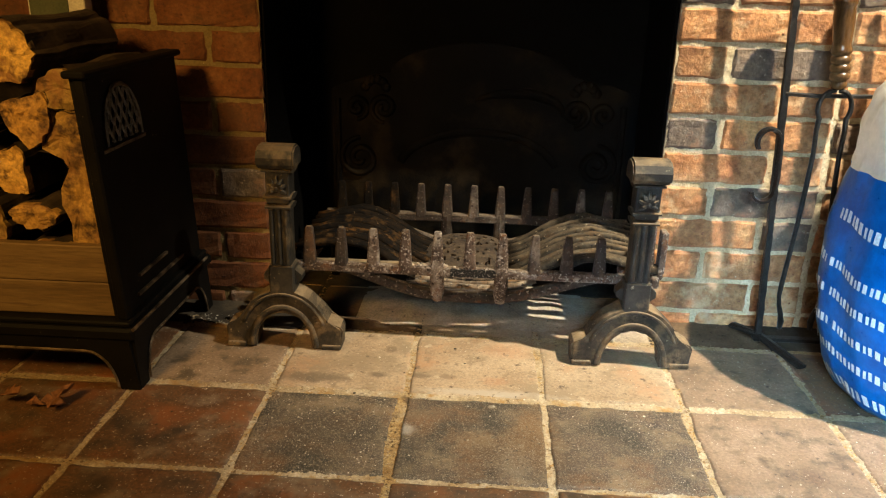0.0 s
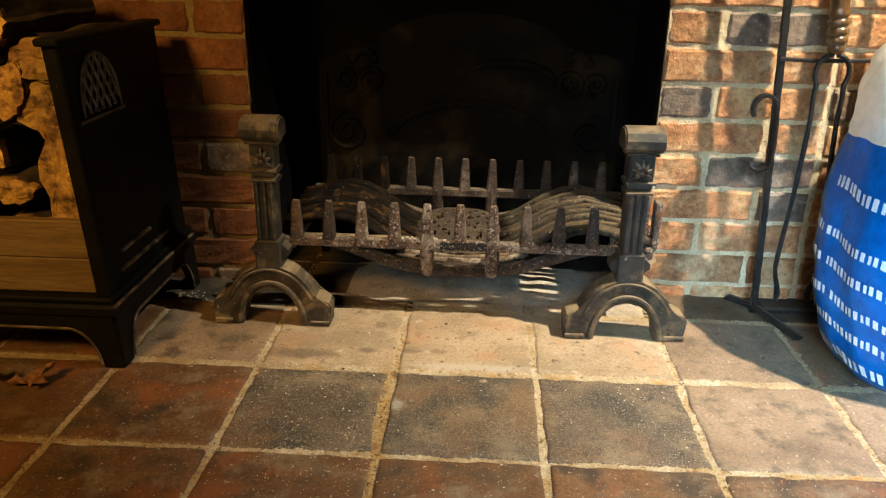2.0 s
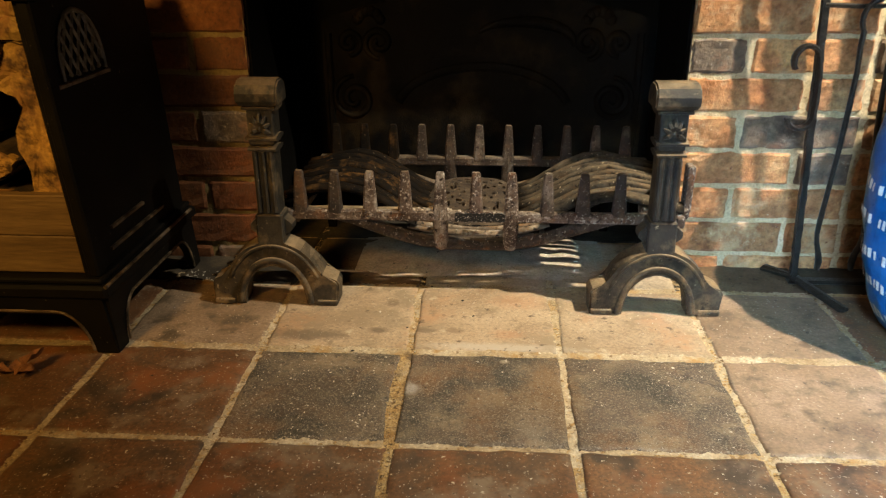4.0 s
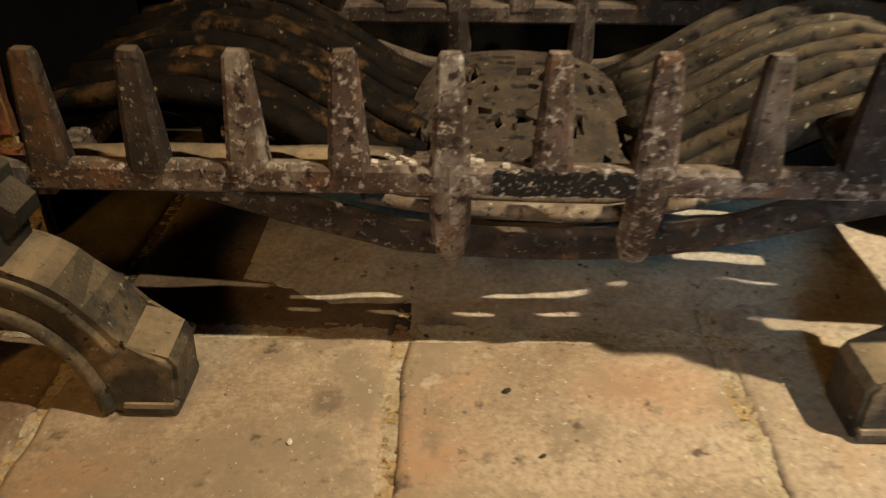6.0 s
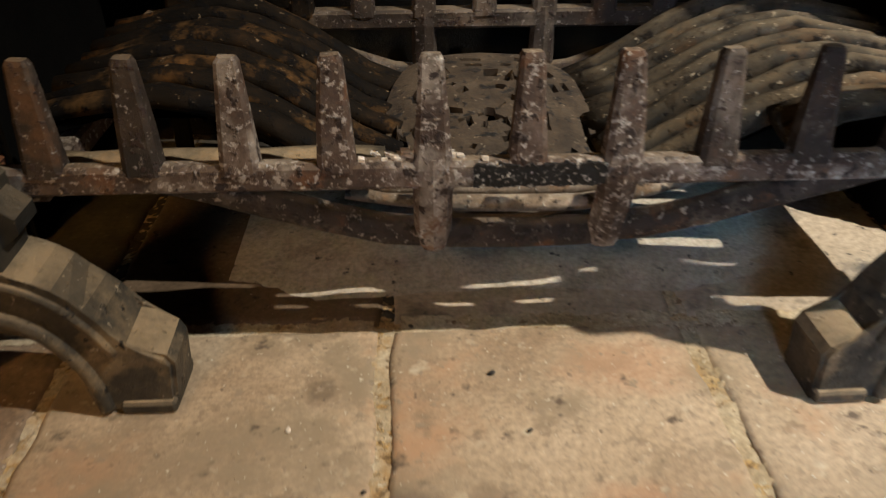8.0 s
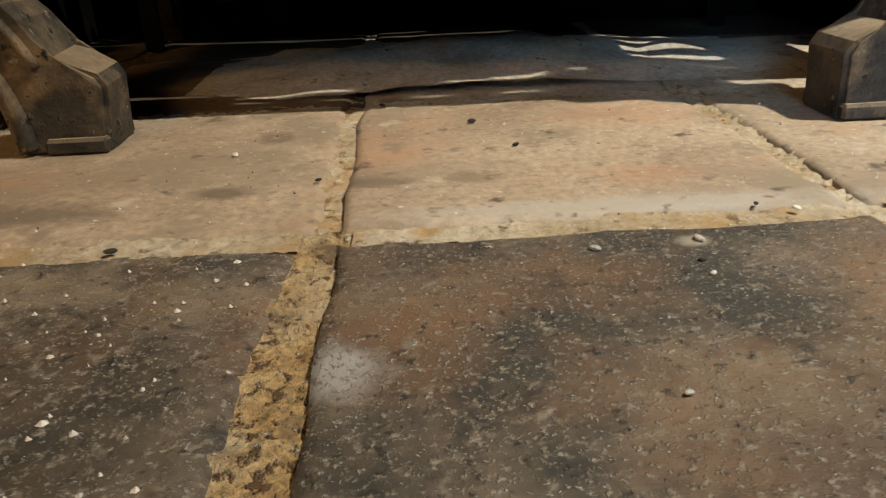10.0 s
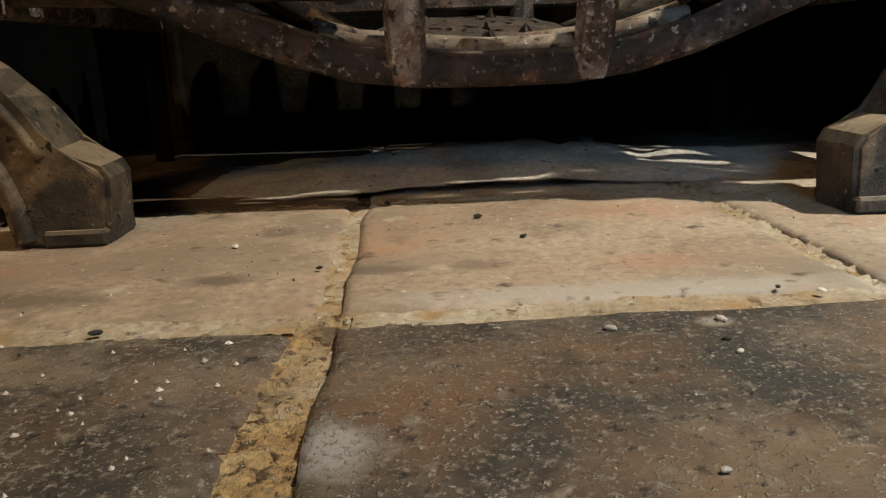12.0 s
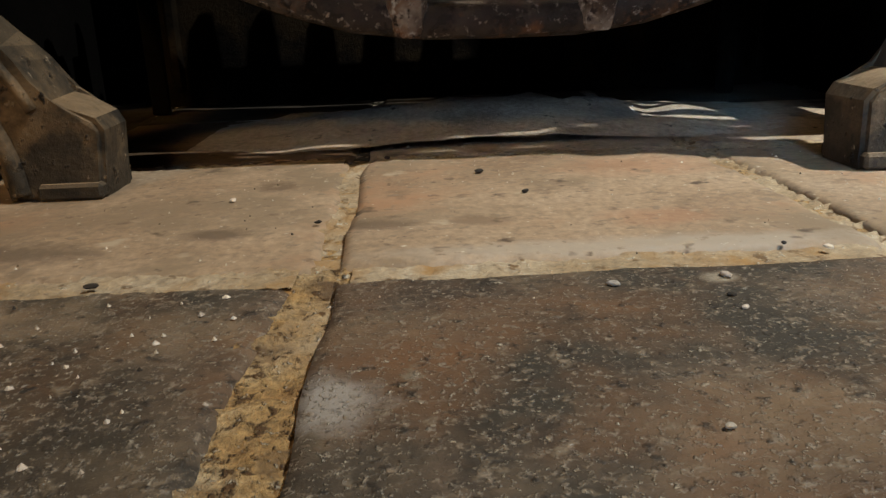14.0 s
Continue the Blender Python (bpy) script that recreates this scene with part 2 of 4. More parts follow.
# darker copy of RUST, with shade in its colour, for unlit rails and fingers
RUST_SHADED = material("rusted iron with painted shade", [(0.014, 0.009, 0.006), (0.031, 0.020, 0.013), (0.060, 0.041, 0.029)], 36, (0.6, 0.9), metal=0.15, bump=0.8, fine=240,
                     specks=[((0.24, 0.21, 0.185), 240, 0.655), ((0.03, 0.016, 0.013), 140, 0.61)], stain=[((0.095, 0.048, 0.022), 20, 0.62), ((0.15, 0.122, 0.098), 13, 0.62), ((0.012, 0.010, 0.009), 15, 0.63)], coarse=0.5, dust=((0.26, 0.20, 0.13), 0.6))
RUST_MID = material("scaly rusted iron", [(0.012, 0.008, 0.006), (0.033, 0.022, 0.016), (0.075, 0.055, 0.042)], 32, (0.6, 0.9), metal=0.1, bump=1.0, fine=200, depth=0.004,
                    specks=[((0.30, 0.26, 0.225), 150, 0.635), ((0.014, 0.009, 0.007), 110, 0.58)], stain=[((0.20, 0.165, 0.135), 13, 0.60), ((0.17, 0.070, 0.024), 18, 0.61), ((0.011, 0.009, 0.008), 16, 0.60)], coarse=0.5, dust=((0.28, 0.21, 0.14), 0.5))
# dark base under ashy level tops also paints the shade of the slopes
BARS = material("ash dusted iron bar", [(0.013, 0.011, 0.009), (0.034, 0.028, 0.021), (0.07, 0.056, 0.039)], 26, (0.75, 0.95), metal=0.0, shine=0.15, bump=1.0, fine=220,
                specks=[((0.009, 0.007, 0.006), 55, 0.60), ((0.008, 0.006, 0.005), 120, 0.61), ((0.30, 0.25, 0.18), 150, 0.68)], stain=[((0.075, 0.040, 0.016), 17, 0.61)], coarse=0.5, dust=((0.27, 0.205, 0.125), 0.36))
# rust, with the dimness of the left side put into the colour
BARS_RUST_SHADED = material("rusted iron bar with painted shade", [(0.004, 0.003, 0.002), (0.009, 0.006, 0.0035), (0.024, 0.014, 0.0065)], 26, (0.75, 0.95), metal=0.0, shine=0.12, bump=0.9, fine=220,
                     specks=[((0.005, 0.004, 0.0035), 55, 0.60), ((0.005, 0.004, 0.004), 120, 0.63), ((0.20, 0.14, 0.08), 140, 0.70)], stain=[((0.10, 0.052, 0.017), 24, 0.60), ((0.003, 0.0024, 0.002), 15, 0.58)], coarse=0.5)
BARS_MID = material("scorched brown plate", [(0.022, 0.014, 0.008), (0.055, 0.037, 0.022), (0.10, 0.072, 0.045)], 26, (0.7, 0.95), metal=0.1, bump=1.0, fine=220, specks=[((0.008, 0.006, 0.005), 90, 0.61), ((0.24, 0.19, 0.13), 130, 0.68)], coarse=0.5)
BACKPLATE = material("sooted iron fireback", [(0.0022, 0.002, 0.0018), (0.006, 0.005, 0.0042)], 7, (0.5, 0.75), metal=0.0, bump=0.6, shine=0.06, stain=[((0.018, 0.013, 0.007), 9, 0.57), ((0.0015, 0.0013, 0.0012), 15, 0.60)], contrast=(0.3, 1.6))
WROUGHT = material("hammered black iron", [(0.012, 0.011, 0.010), (0.03, 0.026, 0.022)], 60, (0.35, 0.6), metal=0.5, bump=0.6, fine=120)
# pale tones paint the lamp's highlights on the stove's rubbed beads and edges
HIGHLIGHT_IRON = material("rubbed iron with painted highlight", [(0.05, 0.037, 0.023), (0.17, 0.125, 0.078), (0.36, 0.28, 0.19)], 30, (0.3, 0.5), metal=0.3, bump=0.4, fine=200, stain=[((0.012, 0.010, 0.008), 22, 0.57)])
BARK = material("log bark", [(0.012, 0.007, 0.004), (0.034, 0.02, 0.010), (0.07, 0.045, 0.024)], 30, (0.8, 1.0), bump=1.0, fine=140, coarse=0.5)
CUT = material("cut log wood", [(0.42, 0.25, 0.055), (0.56, 0.37, 0.09), (0.63, 0.46, 0.14)], 16, (0.7, 0.9), bump=0.6, fine=180, specks=[((0.20, 0.12, 0.05), 60, 0.72)], stain=[((0.24, 0.12, 0.035), 16, 0.54), ((0.07, 0.034, 0.012), 34, 0.58), ((0.025, 0.013, 0.006), 19, 0.63)], each=0.45, contrast=(0.35, 1.35))
PLANK = material("weathered pine board", [(0.10, 0.06, 0.022), (0.18, 0.112, 0.042), (0.24, 0.16, 0.065)], 14, (0.6, 0.85), bump=0.5, fine=150, stretch=(0.15, 1, 1.6), specks=[((0.12, 0.07, 0.03), 30, 0.72)])
HANDLE = material("varnished turned wood", [(0.055, 0.026, 0.009), (0.115, 0.058, 0.021), (0.18, 0.10, 0.04)], 40, (0.16, 0.3), bump=0.1, stretch=(1, 1, 0.2))
LEAF = material("dry oak leaf", [(0.16, 0.065, 0.024), (0.34, 0.15, 0.06)], 40, (0.7, 0.9), bump=0.4)
BLUE = material("blue plastic bag", [(0.001, 0.080, 0.31), (0.001, 0.115, 0.41), (0.002, 0.155, 0.50)], 7, (0.22, 0.38), bump=0.25, fine=45, shine=0.4, depth=0.006)
WHITE = material("white plastic bag", [(0.58, 0.55, 0.50), (0.72, 0.70, 0.66)], 9, (0.28, 0.45), bump=0.12, fine=60)
nt = WHITE.node_tree
glow = nt.nodes.new("ShaderNodeBsdfTranslucent")
glow.inputs["Color"].default_value = (0.86, 0.82, 0.74, 1)
blend = nt.nodes.new("ShaderNodeMixShader")
blend.inputs[0].default_value = 0.5
nt.links.new(nt.nodes["Principled BSDF"].outputs[0], blend.inputs[1])
nt.links.new(glow.outputs[0], blend.inputs[2])
nt.links.new(blend.outputs[0], nt.nodes["Material Output"].inputs["Surface"])
PRINT = material("white print", [(0.70, 0.72, 0.76), (0.80, 0.82, 0.85)], 20, (0.4, 0.6), bump=0.0)
ASH = material("grey wood ash", [(0.27, 0.235, 0.185), (0.40, 0.35, 0.275), (0.47, 0.41, 0.32)], 25, (0.9, 1.0), bump=1.0, fine=200, specks=[((0.03, 0.03, 0.03), 80, 0.68)], coarse=0.5)
TAR = material("flaking black tar", [(0.003, 0.003, 0.003), (0.010, 0.009, 0.008)], 60, (0.35, 0.6), bump=1.0, fine=150, shine=0.4, specks=[((0.45, 0.42, 0.37), 170, 0.655), ((0.22, 0.19, 0.16), 300, 0.64)])
ASHY_BAR = material("ash and rust crusted bar", [(0.075, 0.050, 0.030), (0.20, 0.145, 0.095), (0.38, 0.31, 0.225)], 30, (0.8, 1.0), bump=1.0, fine=200, depth=0.004, specks=[((0.02, 0.015, 0.011), 90, 0.62), ((0.48, 0.43, 0.35), 120, 0.66)], stain=[((0.24, 0.115, 0.035), 18, 0.60)], coarse=0.5)
CHIP = material("pale stone chip", [(0.45, 0.42, 0.36), (0.70, 0.66, 0.58)], 60, (0.7, 0.9), bump=0.3, each=0.3)
CHAR = material("charcoal crumb", [(0.015, 0.013, 0.012), (0.05, 0.04, 0.03)], 60, (0.8, 1.0), bump=0.5)
PLASTER = material("painted plaster", [(0.30, 0.26, 0.21), (0.36, 0.32, 0.26)], 3, (0.8, 0.95), bump=0.15)
CARD = material("white carton card", [(0.62, 0.58, 0.48), (0.70, 0.66, 0.55)], 20, (0.6, 0.8), bump=0.05)
OLIVE = material("olive green print", [(0.06, 0.075, 0.035), (0.09, 0.10, 0.05)], 20, (0.4, 0.6), bump=0.05)


# ---- mesh helpers ----
def finish(name, bm, mat, parent=None, label="", smooth=False):
    me = bpy.data.meshes.new(name)
    bmesh.ops.recalc_face_normals(bm, faces=bm.faces[:])
    bm.to_mesh(me)
    bm.free()
    for m in mat if isinstance(mat, (list, tuple)) else [mat]:
        me.materials.append(m)
    if smooth:
        for p in me.polygons:
            p.use_smooth = True
    ob = new(name, me)
    if parent is not None:
        ob.parent = parent
    if label:
        ob["label"] = label
    return ob


def part(name, bm, mat, parent, label="", smooth=False):
    return finish(name, bm, mat, parent, label, smooth)


def thing(name, m, label, category, group="", kind=""):
    ob = new(name)
    ob.empty_display_size = 0.05
    ob.matrix_world = m
    return tagged(ob, label, category, group, kind)


def box(bm, x0, x1, y0, y1, z0, z1, bevel=0.0, jitter=0.0, m=None):
    got = bmesh.ops.create_cube(bm, size=1.0, matrix=Matrix.Translation(((x0 + x1) / 2, (y0 + y1) / 2, (z0 + z1) / 2)) @ Matrix.Diagonal((x1 - x0, y1 - y0, z1 - z0, 1)))
    verts = got["verts"]
    if bevel:
        edges = list({e for v in verts for e in v.link_edges})
        out = bmesh.ops.bevel(bm, geom=verts + edges, offset=bevel, segments=1, affect="EDGES")
        verts = list({v for f in out["faces"] for v in f.verts} | {v for v in verts if v.is_valid})
    if jitter:
        for v in verts:
            v.co += Vector((random.uniform(-1, 1), random.uniform(-1, 1), random.uniform(-1, 1))) * jitter
    if m is not None:
        bmesh.ops.transform(bm, matrix=m, verts=verts)
    return verts


def prism(bm, outline, y0, y1, m=None):
    """A closed outline of (x, z) pulled from y0 to y1."""
    front = [bm.verts.new((x, y0, z)) for x, z in outline]
    back = [bm.verts.new((x, y1, z)) for x, z in outline]
    bm.faces.new(front)
    bm.faces.new(back[::-1])
    n = len(outline)
    for i in range(n):
        bm.faces.new((front[i], back[i], back[(i + 1) % n], front[(i + 1) % n]))
    if m is not None:
        bmesh.ops.transform(bm, matrix=m, verts=front + back)
    return front + back


def sweep(bm, path, rx, rz=None, sides=8, taper=None, square=False):
    """A tube along a path of points; rx, rz are half sizes across; taper gives a factor for each point."""
    rz = rz or rx
    path = [Vector(p) for p in path]
    rings = []
    for i, p in enumerate(path):
        d = (path[min(i + 1, len(path) - 1)] - path[max(i - 1, 0)]).normalized()
        ref = Vector((0, 1, 0)) if abs(d.y) < 0.9 else Vector((1, 0, 0))
        u = d.cross(ref).normalized()
        w = u.cross(d).normalized()
        f = taper[i] if taper else 1.0
        ring = []
        for k in range(sides):
            a = 2 * math.pi * (k + (0.5 if square else 0)) / sides
            s = 1.3 if square else 1.0
            ring.append(bm.verts.new(p + u * math.cos(a) * rx * f * s + w * math.sin(a) * rz * f * s))
        rings.append(ring)
    for a, b in zip(rings, rings[1:]):
        for k in range(sides):
            bm.faces.new((a[k], a[(k + 1) % sides], b[(k + 1) % sides], b[k]))
    bm.faces.new(rings[0][::-1])
    bm.faces.new(rings[-1])
    return [v for r in rings for v in r]


def lathe(bm, profile, sides=20, m=None):
    """Profile of (radius, z), turned about z."""
    rings = [[bm.verts.new((r * math.cos(2 * math.pi * k / sides), r * math.sin(2 * math.pi * k / sides), z)) for k in range(sides)] for r, z in profile]
    for a, b in zip(rings, rings[1:]):
        for k in range(sides):
            bm.faces.new((a[k], a[(k + 1) % sides], b[(k + 1) % sides], b[k]))
    bm.faces.new(rings[0][::-1])
    bm.faces.new(rings[-1])
    if m is not None:
        bmesh.ops.transform(bm, matrix=m, verts=[v for r in rings for v in r])


def arc(cx, cz, a, b, t0, t1, n):
    return [(cx + a * math.cos(radians(t0 + (t1 - t0) * i / n)), cz + b * math.sin(radians(t0 + (t1 - t0) * i / n))) for i in range(n + 1)]


def roughen(bm, amount, scale, verts=None):
    for v in verts or bm.verts:
        v.co += noise.noise_vector(v.co * scale) * amount


# ---- the room ----
WALL_Y = 2.025
OPEN_L, OPEN_R, OPEN_TOP = -0.055, 0.765, 0.78
X0, X1, Y0, Y1, TOP = -1.3, 2.3, -1.2, 2.40, 2.35
COURSE, COURSE0 = 0.0700, 0.026
PITCH, TX, TY = 0.2425, 0.281, 1.657


def slab(name, boxes, mat, label, category):
    bm = bmesh.new()
    for b in boxes:
        box(bm, *b)
    return tagged(finish(name, bm, mat), label, category, kind="structure")


floor = slab("floor", [(X0, X1, Y0, Y1, -0.08, -0.004)], GROUT, "quarry tile hearth floor with sandy mortar joints", "floor")
slab("ceiling", [(X0, X1, Y0, Y1, TOP, TOP + 0.1)], PLASTER, "plain painted plaster ceiling of the room", "ceiling")
slab("wall_west", [(X0 - 0.1, X0, Y0, Y1, -0.08, TOP)], PLASTER, "plain painted plaster side wall of the room", "wall")
slab("wall_south", [(X0, -0.1, Y0 - 0.1, Y0, -0.08, TOP), (0.7, X1, Y0 - 0.1, Y0, -0.08, TOP), (-0.1, 0.7, Y0 - 0.1, Y0, -0.08, 0.85), (-0.1, 0.7, Y0 - 0.1, Y0, 1.75, TOP)], PLASTER, "painted plaster wall with a window facing the fireplace", "wall")
slab("wall_east", [(X1, X1 + 0.1, Y0, Y1, -0.08, TOP)], PLASTER, "plain painted plaster side wall of the room", "wall")
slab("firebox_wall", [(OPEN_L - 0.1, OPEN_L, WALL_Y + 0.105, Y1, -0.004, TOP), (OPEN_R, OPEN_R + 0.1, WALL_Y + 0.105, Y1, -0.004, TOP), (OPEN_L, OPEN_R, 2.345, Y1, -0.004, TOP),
                      # two thin sheets, added to keep the brick reveals as dark as in shade
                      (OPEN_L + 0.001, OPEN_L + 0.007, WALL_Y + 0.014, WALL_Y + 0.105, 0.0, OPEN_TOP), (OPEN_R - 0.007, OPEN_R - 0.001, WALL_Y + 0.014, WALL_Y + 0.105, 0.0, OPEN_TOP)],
     SOOT, "soot-blackened brick lining of the fireplace, with dark sheets added over the reveals", "wall")
wall = slab("wall_north", [(X0, OPEN_L - 0.004, WALL_Y + 0.0065, WALL_Y + 0.1, -0.004, TOP), (OPEN_R + 0.004, X1, WALL_Y + 0.0065, WALL_Y + 0.1, -0.004, TOP),
                           (OPEN_L - 0.004, OPEN_R + 0.004, WALL_Y + 0.0065, WALL_Y + 0.1, OPEN_TOP, TOP)], MORTAR, "old red brick chimney breast with pale lime mortar", "wall")


# ---- fire grate ----
FRONT_Y, REAR_Y = 1.872, 2.222
FINGERS = [0.068 + 0.0627 * i for i in range(10)]
POSTS = (FINGERS[4] + 0.003, FINGERS[6])
grate = thing("fire_grate", pose(0, 0, 0), "rusted cast-iron fire grate basket with ash-flecked fingers", "fire grate")


def grate_frame(y, name, label, extra=0):
    # marks the rear frame, whose shade is painted by darker iron
    sooty = extra > 0
    bm = bmesh.new()
    box(bm, 0.03, 0.682 + 0.062 * extra, y - 0.011, y + (0.011 if extra else 0.003), 0.146, 0.166, 0.003)
    roughen(bm, 0.0012, 60)
    rail = part(name, bm, RUST_SHADED if sooty else RUST, grate, label)
    back = 0.022 if not extra else 0.0
    bm = bmesh.new()
    sag = [(0.135, 0.154), (0.165, 0.143), (0.205, 0.127), (0.245, 0.111), (0.285, 0.098), (0.33, 0.0925), (0.38, 0.0915), (0.43, 0.0925), (0.475, 0.098), (0.515, 0.111), (0.555, 0.127), (0.595, 0.143), (0.625, 0.154)]
    sweep(bm, [(x, y + back * min((0.158 - z) / 0.06, 1.0), z) for x, z in sag], 0.0125, 0.0095, 8)
    roughen(bm, 0.0022, 55)
    part("sag_bar", bm, RUST_SHADED if extra else RUST_MID, rail, "rusty sagging lower bar", smooth=True)
    for i, x in enumerate(FINGERS + [0.695][:extra]):
        bm = bmesh.new()
        post = i in (4, 6)
        if post:
            sweep(bm, [(x, y - 0.001, 0.168), (x, y - 0.002, 0.150), (x, y + back * 0.2, 0.128), (x, y + back * 0.7, 0.102), (x, y + back * 0.9, 0.090), (x, y + back * 0.95, 0.084)], 0.0135, 0.0125, 8, [0.95, 1.0, 1.0, 0.98, 0.94, 0.72])
        f = [(0.0130, 0.160), (0.0105, 0.195), (0.0074, 0.232), (0.0056, 0.2355)]
        rings = [[bm.verts.new((x + sx * r, y - 0.003 + sy * r * 0.72 + (z - 0.16) * 0.05, z)) for sx, sy in ((-0.7, -1), (0.7, -1), (1, -0.7), (1, 0.7), (0.7, 1), (-0.7, 1), (-1, 0.7), (-1, -0.7))] for r, z in f]
        for a, b in zip(rings, rings[1:]):
            for k in range(8):
                bm.faces.new((a[k], a[(k + 1) % 8], b[(k + 1) % 8], b[k]))
        bm.faces.new(rings[0][::-1]), bm.faces.new(rings[-1])
        roughen(bm, 0.0012, 90)
        # outer and rear fingers are darkened where less light falls
        part("finger", bm, BARS_RUST_SHADED if sooty and i < 3 else RUST_SHADED if sooty or i in (0, 1, 7, 8, 9) else RUST, rail)
    return rail


front = grate_frame(FRONT_Y, "front_rail", "rusted front rail with tapered fingers")
bm = bmesh.new()
ragged = [(0.345 + 0.088 * i / 30, 0.1470 + 0.003 * noise.noise(Vector((i * 0.43, 2, 0))) + 0.0012) for i in range(31)] + [(0.433 - 0.088 * i / 30, 0.1640 + 0.003 * noise.noise(Vector((i * 0.61, 9, 0)))) for i in range(31)]
prism(bm, ragged, FRONT_Y - 0.0128, FRONT_Y - 0.009)
part("tar_crust", bm, TAR, front, "black flaking tar crust")
rear = grate_frame(REAR_Y, "rear_rail", "rear rail with tapered fingers, darkened as in shade", 1)


def bar_line(side, y):
    """One long bar of a wing: from the middle it climbs outwards and levels off."""
    run = [(0.092, 0.108), (0.125, 0.122), (0.155, 0.142), (0.19, 0.164), (0.225, 0.180), (0.26, 0.186), (0.30, 0.180), (0.335, 0.172), (0.362, 0.166)]
    return [((0.360 if side > 0 else 0.386) + side * x * (1.075 if side > 0 else 1.0), y + (0.004 if side > 0 else 0.001) * math.sin(9 * x + 40 * y), z + 0.002 * math.sin(30 * x + 70 * y)) for x, z in run]


for side in (-1, 1):
    for k in range(9):
        bm = bmesh.new()
        y, half = (1.942 + 0.0322 * (k - 1), 0.0112 if side > 0 else 0.0128) if k else (1.905, 0.021 if side > 0 else 0.0165)
        line, tap = bar_line(side, y), [1.3, 1.3, 1.3, 1.27, 1.13, 1.0, 1.0, 1.0, 1.0] if side > 0 else [1.0] * 9
        if k == 0 and side < 0:
            line = [(x, 1.902 + 0.002 * math.sin(60 * x), 0.150 - 0.03 * max(x - 0.22, 0)) for x in (0.052, 0.08, 0.11, 0.14, 0.17, 0.20, 0.23, 0.26, 0.285)]
        else:
            line, tap = (line, tap) if k else (line[3:], tap[3:])
        sweep(bm, line, 0.0085, half, 8, tap)
        roughen(bm, 0.0026, 45)
        # left wing bars take the rust with painted shade
        part("bar", bm, BARS if side > 0 else BARS_RUST_SHADED if k else ANDIRON_DUSTY, grate, "" if side > 0 else "rusty bar darkened as in shade" if k else "dust-covered front bar", smooth=True)
# dark sheets added under the wings stop light in most of their gaps
for side, first, last in ((-1, 0, 8), (1, 0, 4), (1, 6, 8)):
    line = bar_line(side, 2.06)
    bm = bmesh.new()
    prism(bm, [(x, z - 0.005) for x, y, z in line[first:last + 1]] + [(x, z - 0.010) for x, y, z in line[last:first - 1 if first else None:-1]], 1.932, 2.195)
    bmesh.ops.triangulate(bm, faces=[f for f in bm.faces if len(f.verts) > 4])
    part("clogged_soot", bm, SOOT, grate, "dark sheet added to stop light between the bars")
for y, up, half in ((1.910, 0.014, 0.0062), (1.926, 0.017, 0.0055)):
    bm = bmesh.new()
    sweep(bm, [(x, y + 0.002 * math.sin(40 * x), z + up) for x, z in ((0.255, 0.109), (0.285, 0.100), (0.33, 0.0935), (0.38, 0.092), (0.43, 0.0935), (0.475, 0.100), (0.515, 0.112))], 0.0055, half, 8)
    roughen(bm, 0.0035, 50)
    part("bar", bm, ASHY_BAR, grate, "ash-covered sagging bar", smooth=True)
# middle plate with burnt holes
bm = bmesh.new()
N_R, N_A = 16, 44
cells = {}
for i in range(N_R + 1):
    for j in range(N_A):
        a, r = 2 * math.pi * j / N_A, i / N_R
        ca, sa = math.cos(a), math.sin(a)
        x = 0.373 + 0.092 * r * math.copysign(abs(ca) ** 0.7, ca)
        y = 2.043 + 0.123 * r * math.copysign(abs(sa) ** 0.7, sa)
        cells[i, j] = bm.verts.new((x, y, 0.122 - 0.010 * r**3 + 0.022 * (y - 2.03) / 0.125))
for i in range(N_R):
    for j in range(N_A):
        q = (cells[i, j], cells[i + 1, j], cells[i + 1, (j + 1) % N_A], cells[i, (j + 1) % N_A])
        mid = sum((v.co for v in q), Vector()) / 4
        if i > 0 and i < N_R - 1 and noise.noise(mid * 95) > 0.30:
            continue
        if i:
            bm.faces.new(q)
bmesh.ops.delete(bm, geom=[v for v in bm.verts if not v.link_faces], context="VERTS")
ret = bmesh.ops.solidify(bm, geom=bm.faces[:], thickness=0.008)
roughen(bm, 0.002, 60)
part("middle_plate", bm, BARS_MID, grate, "ash-clogged perforated plate", smooth=False)
# added dark plate keeps light from falling through the holes
bm = bmesh.new()
box(bm, 0.272, 0.478, 1.930, 2.200, 0.100, 0.105, 0.002)
part("under_plate", bm, SOOT, grate, "dark plate added to stop light under the perforated middle")
for x, z in ((0.733, 0.256), (0.756, 0.244)):
    bm = bmesh.new()
    box(bm, x - 0.0065, x + 0.0065, 1.893, 1.921, 0.158, z, 0.002)
    roughen(bm, 0.0015, 50)
    part("end_stop", bm, RUST, grate)
bm = bmesh.new()
box(bm, 0.675, 0.760, 1.888, 1.925, 0.148, 0.168, 0.004)
roughen(bm, 0.002, 60)
part("end_block", bm, RUST, grate)
for y in (REAR_Y - 0.016,):
    for x in (0.05, 0.66):
        bm = bmesh.new()
        box(bm, x - 0.01, x + 0.01, y, y + 0.006, 0.0, 0.16, 0.002)
        part("leg", bm, SOOT, grate)
for x in (0.055, 0.742):
    bm = bmesh.new()
    box(bm, x - 0.008, x + 0.008, FRONT_Y, REAR_Y, 0.136, 0.157, 0.003)
    part("side_bar", bm, RUST, grate)


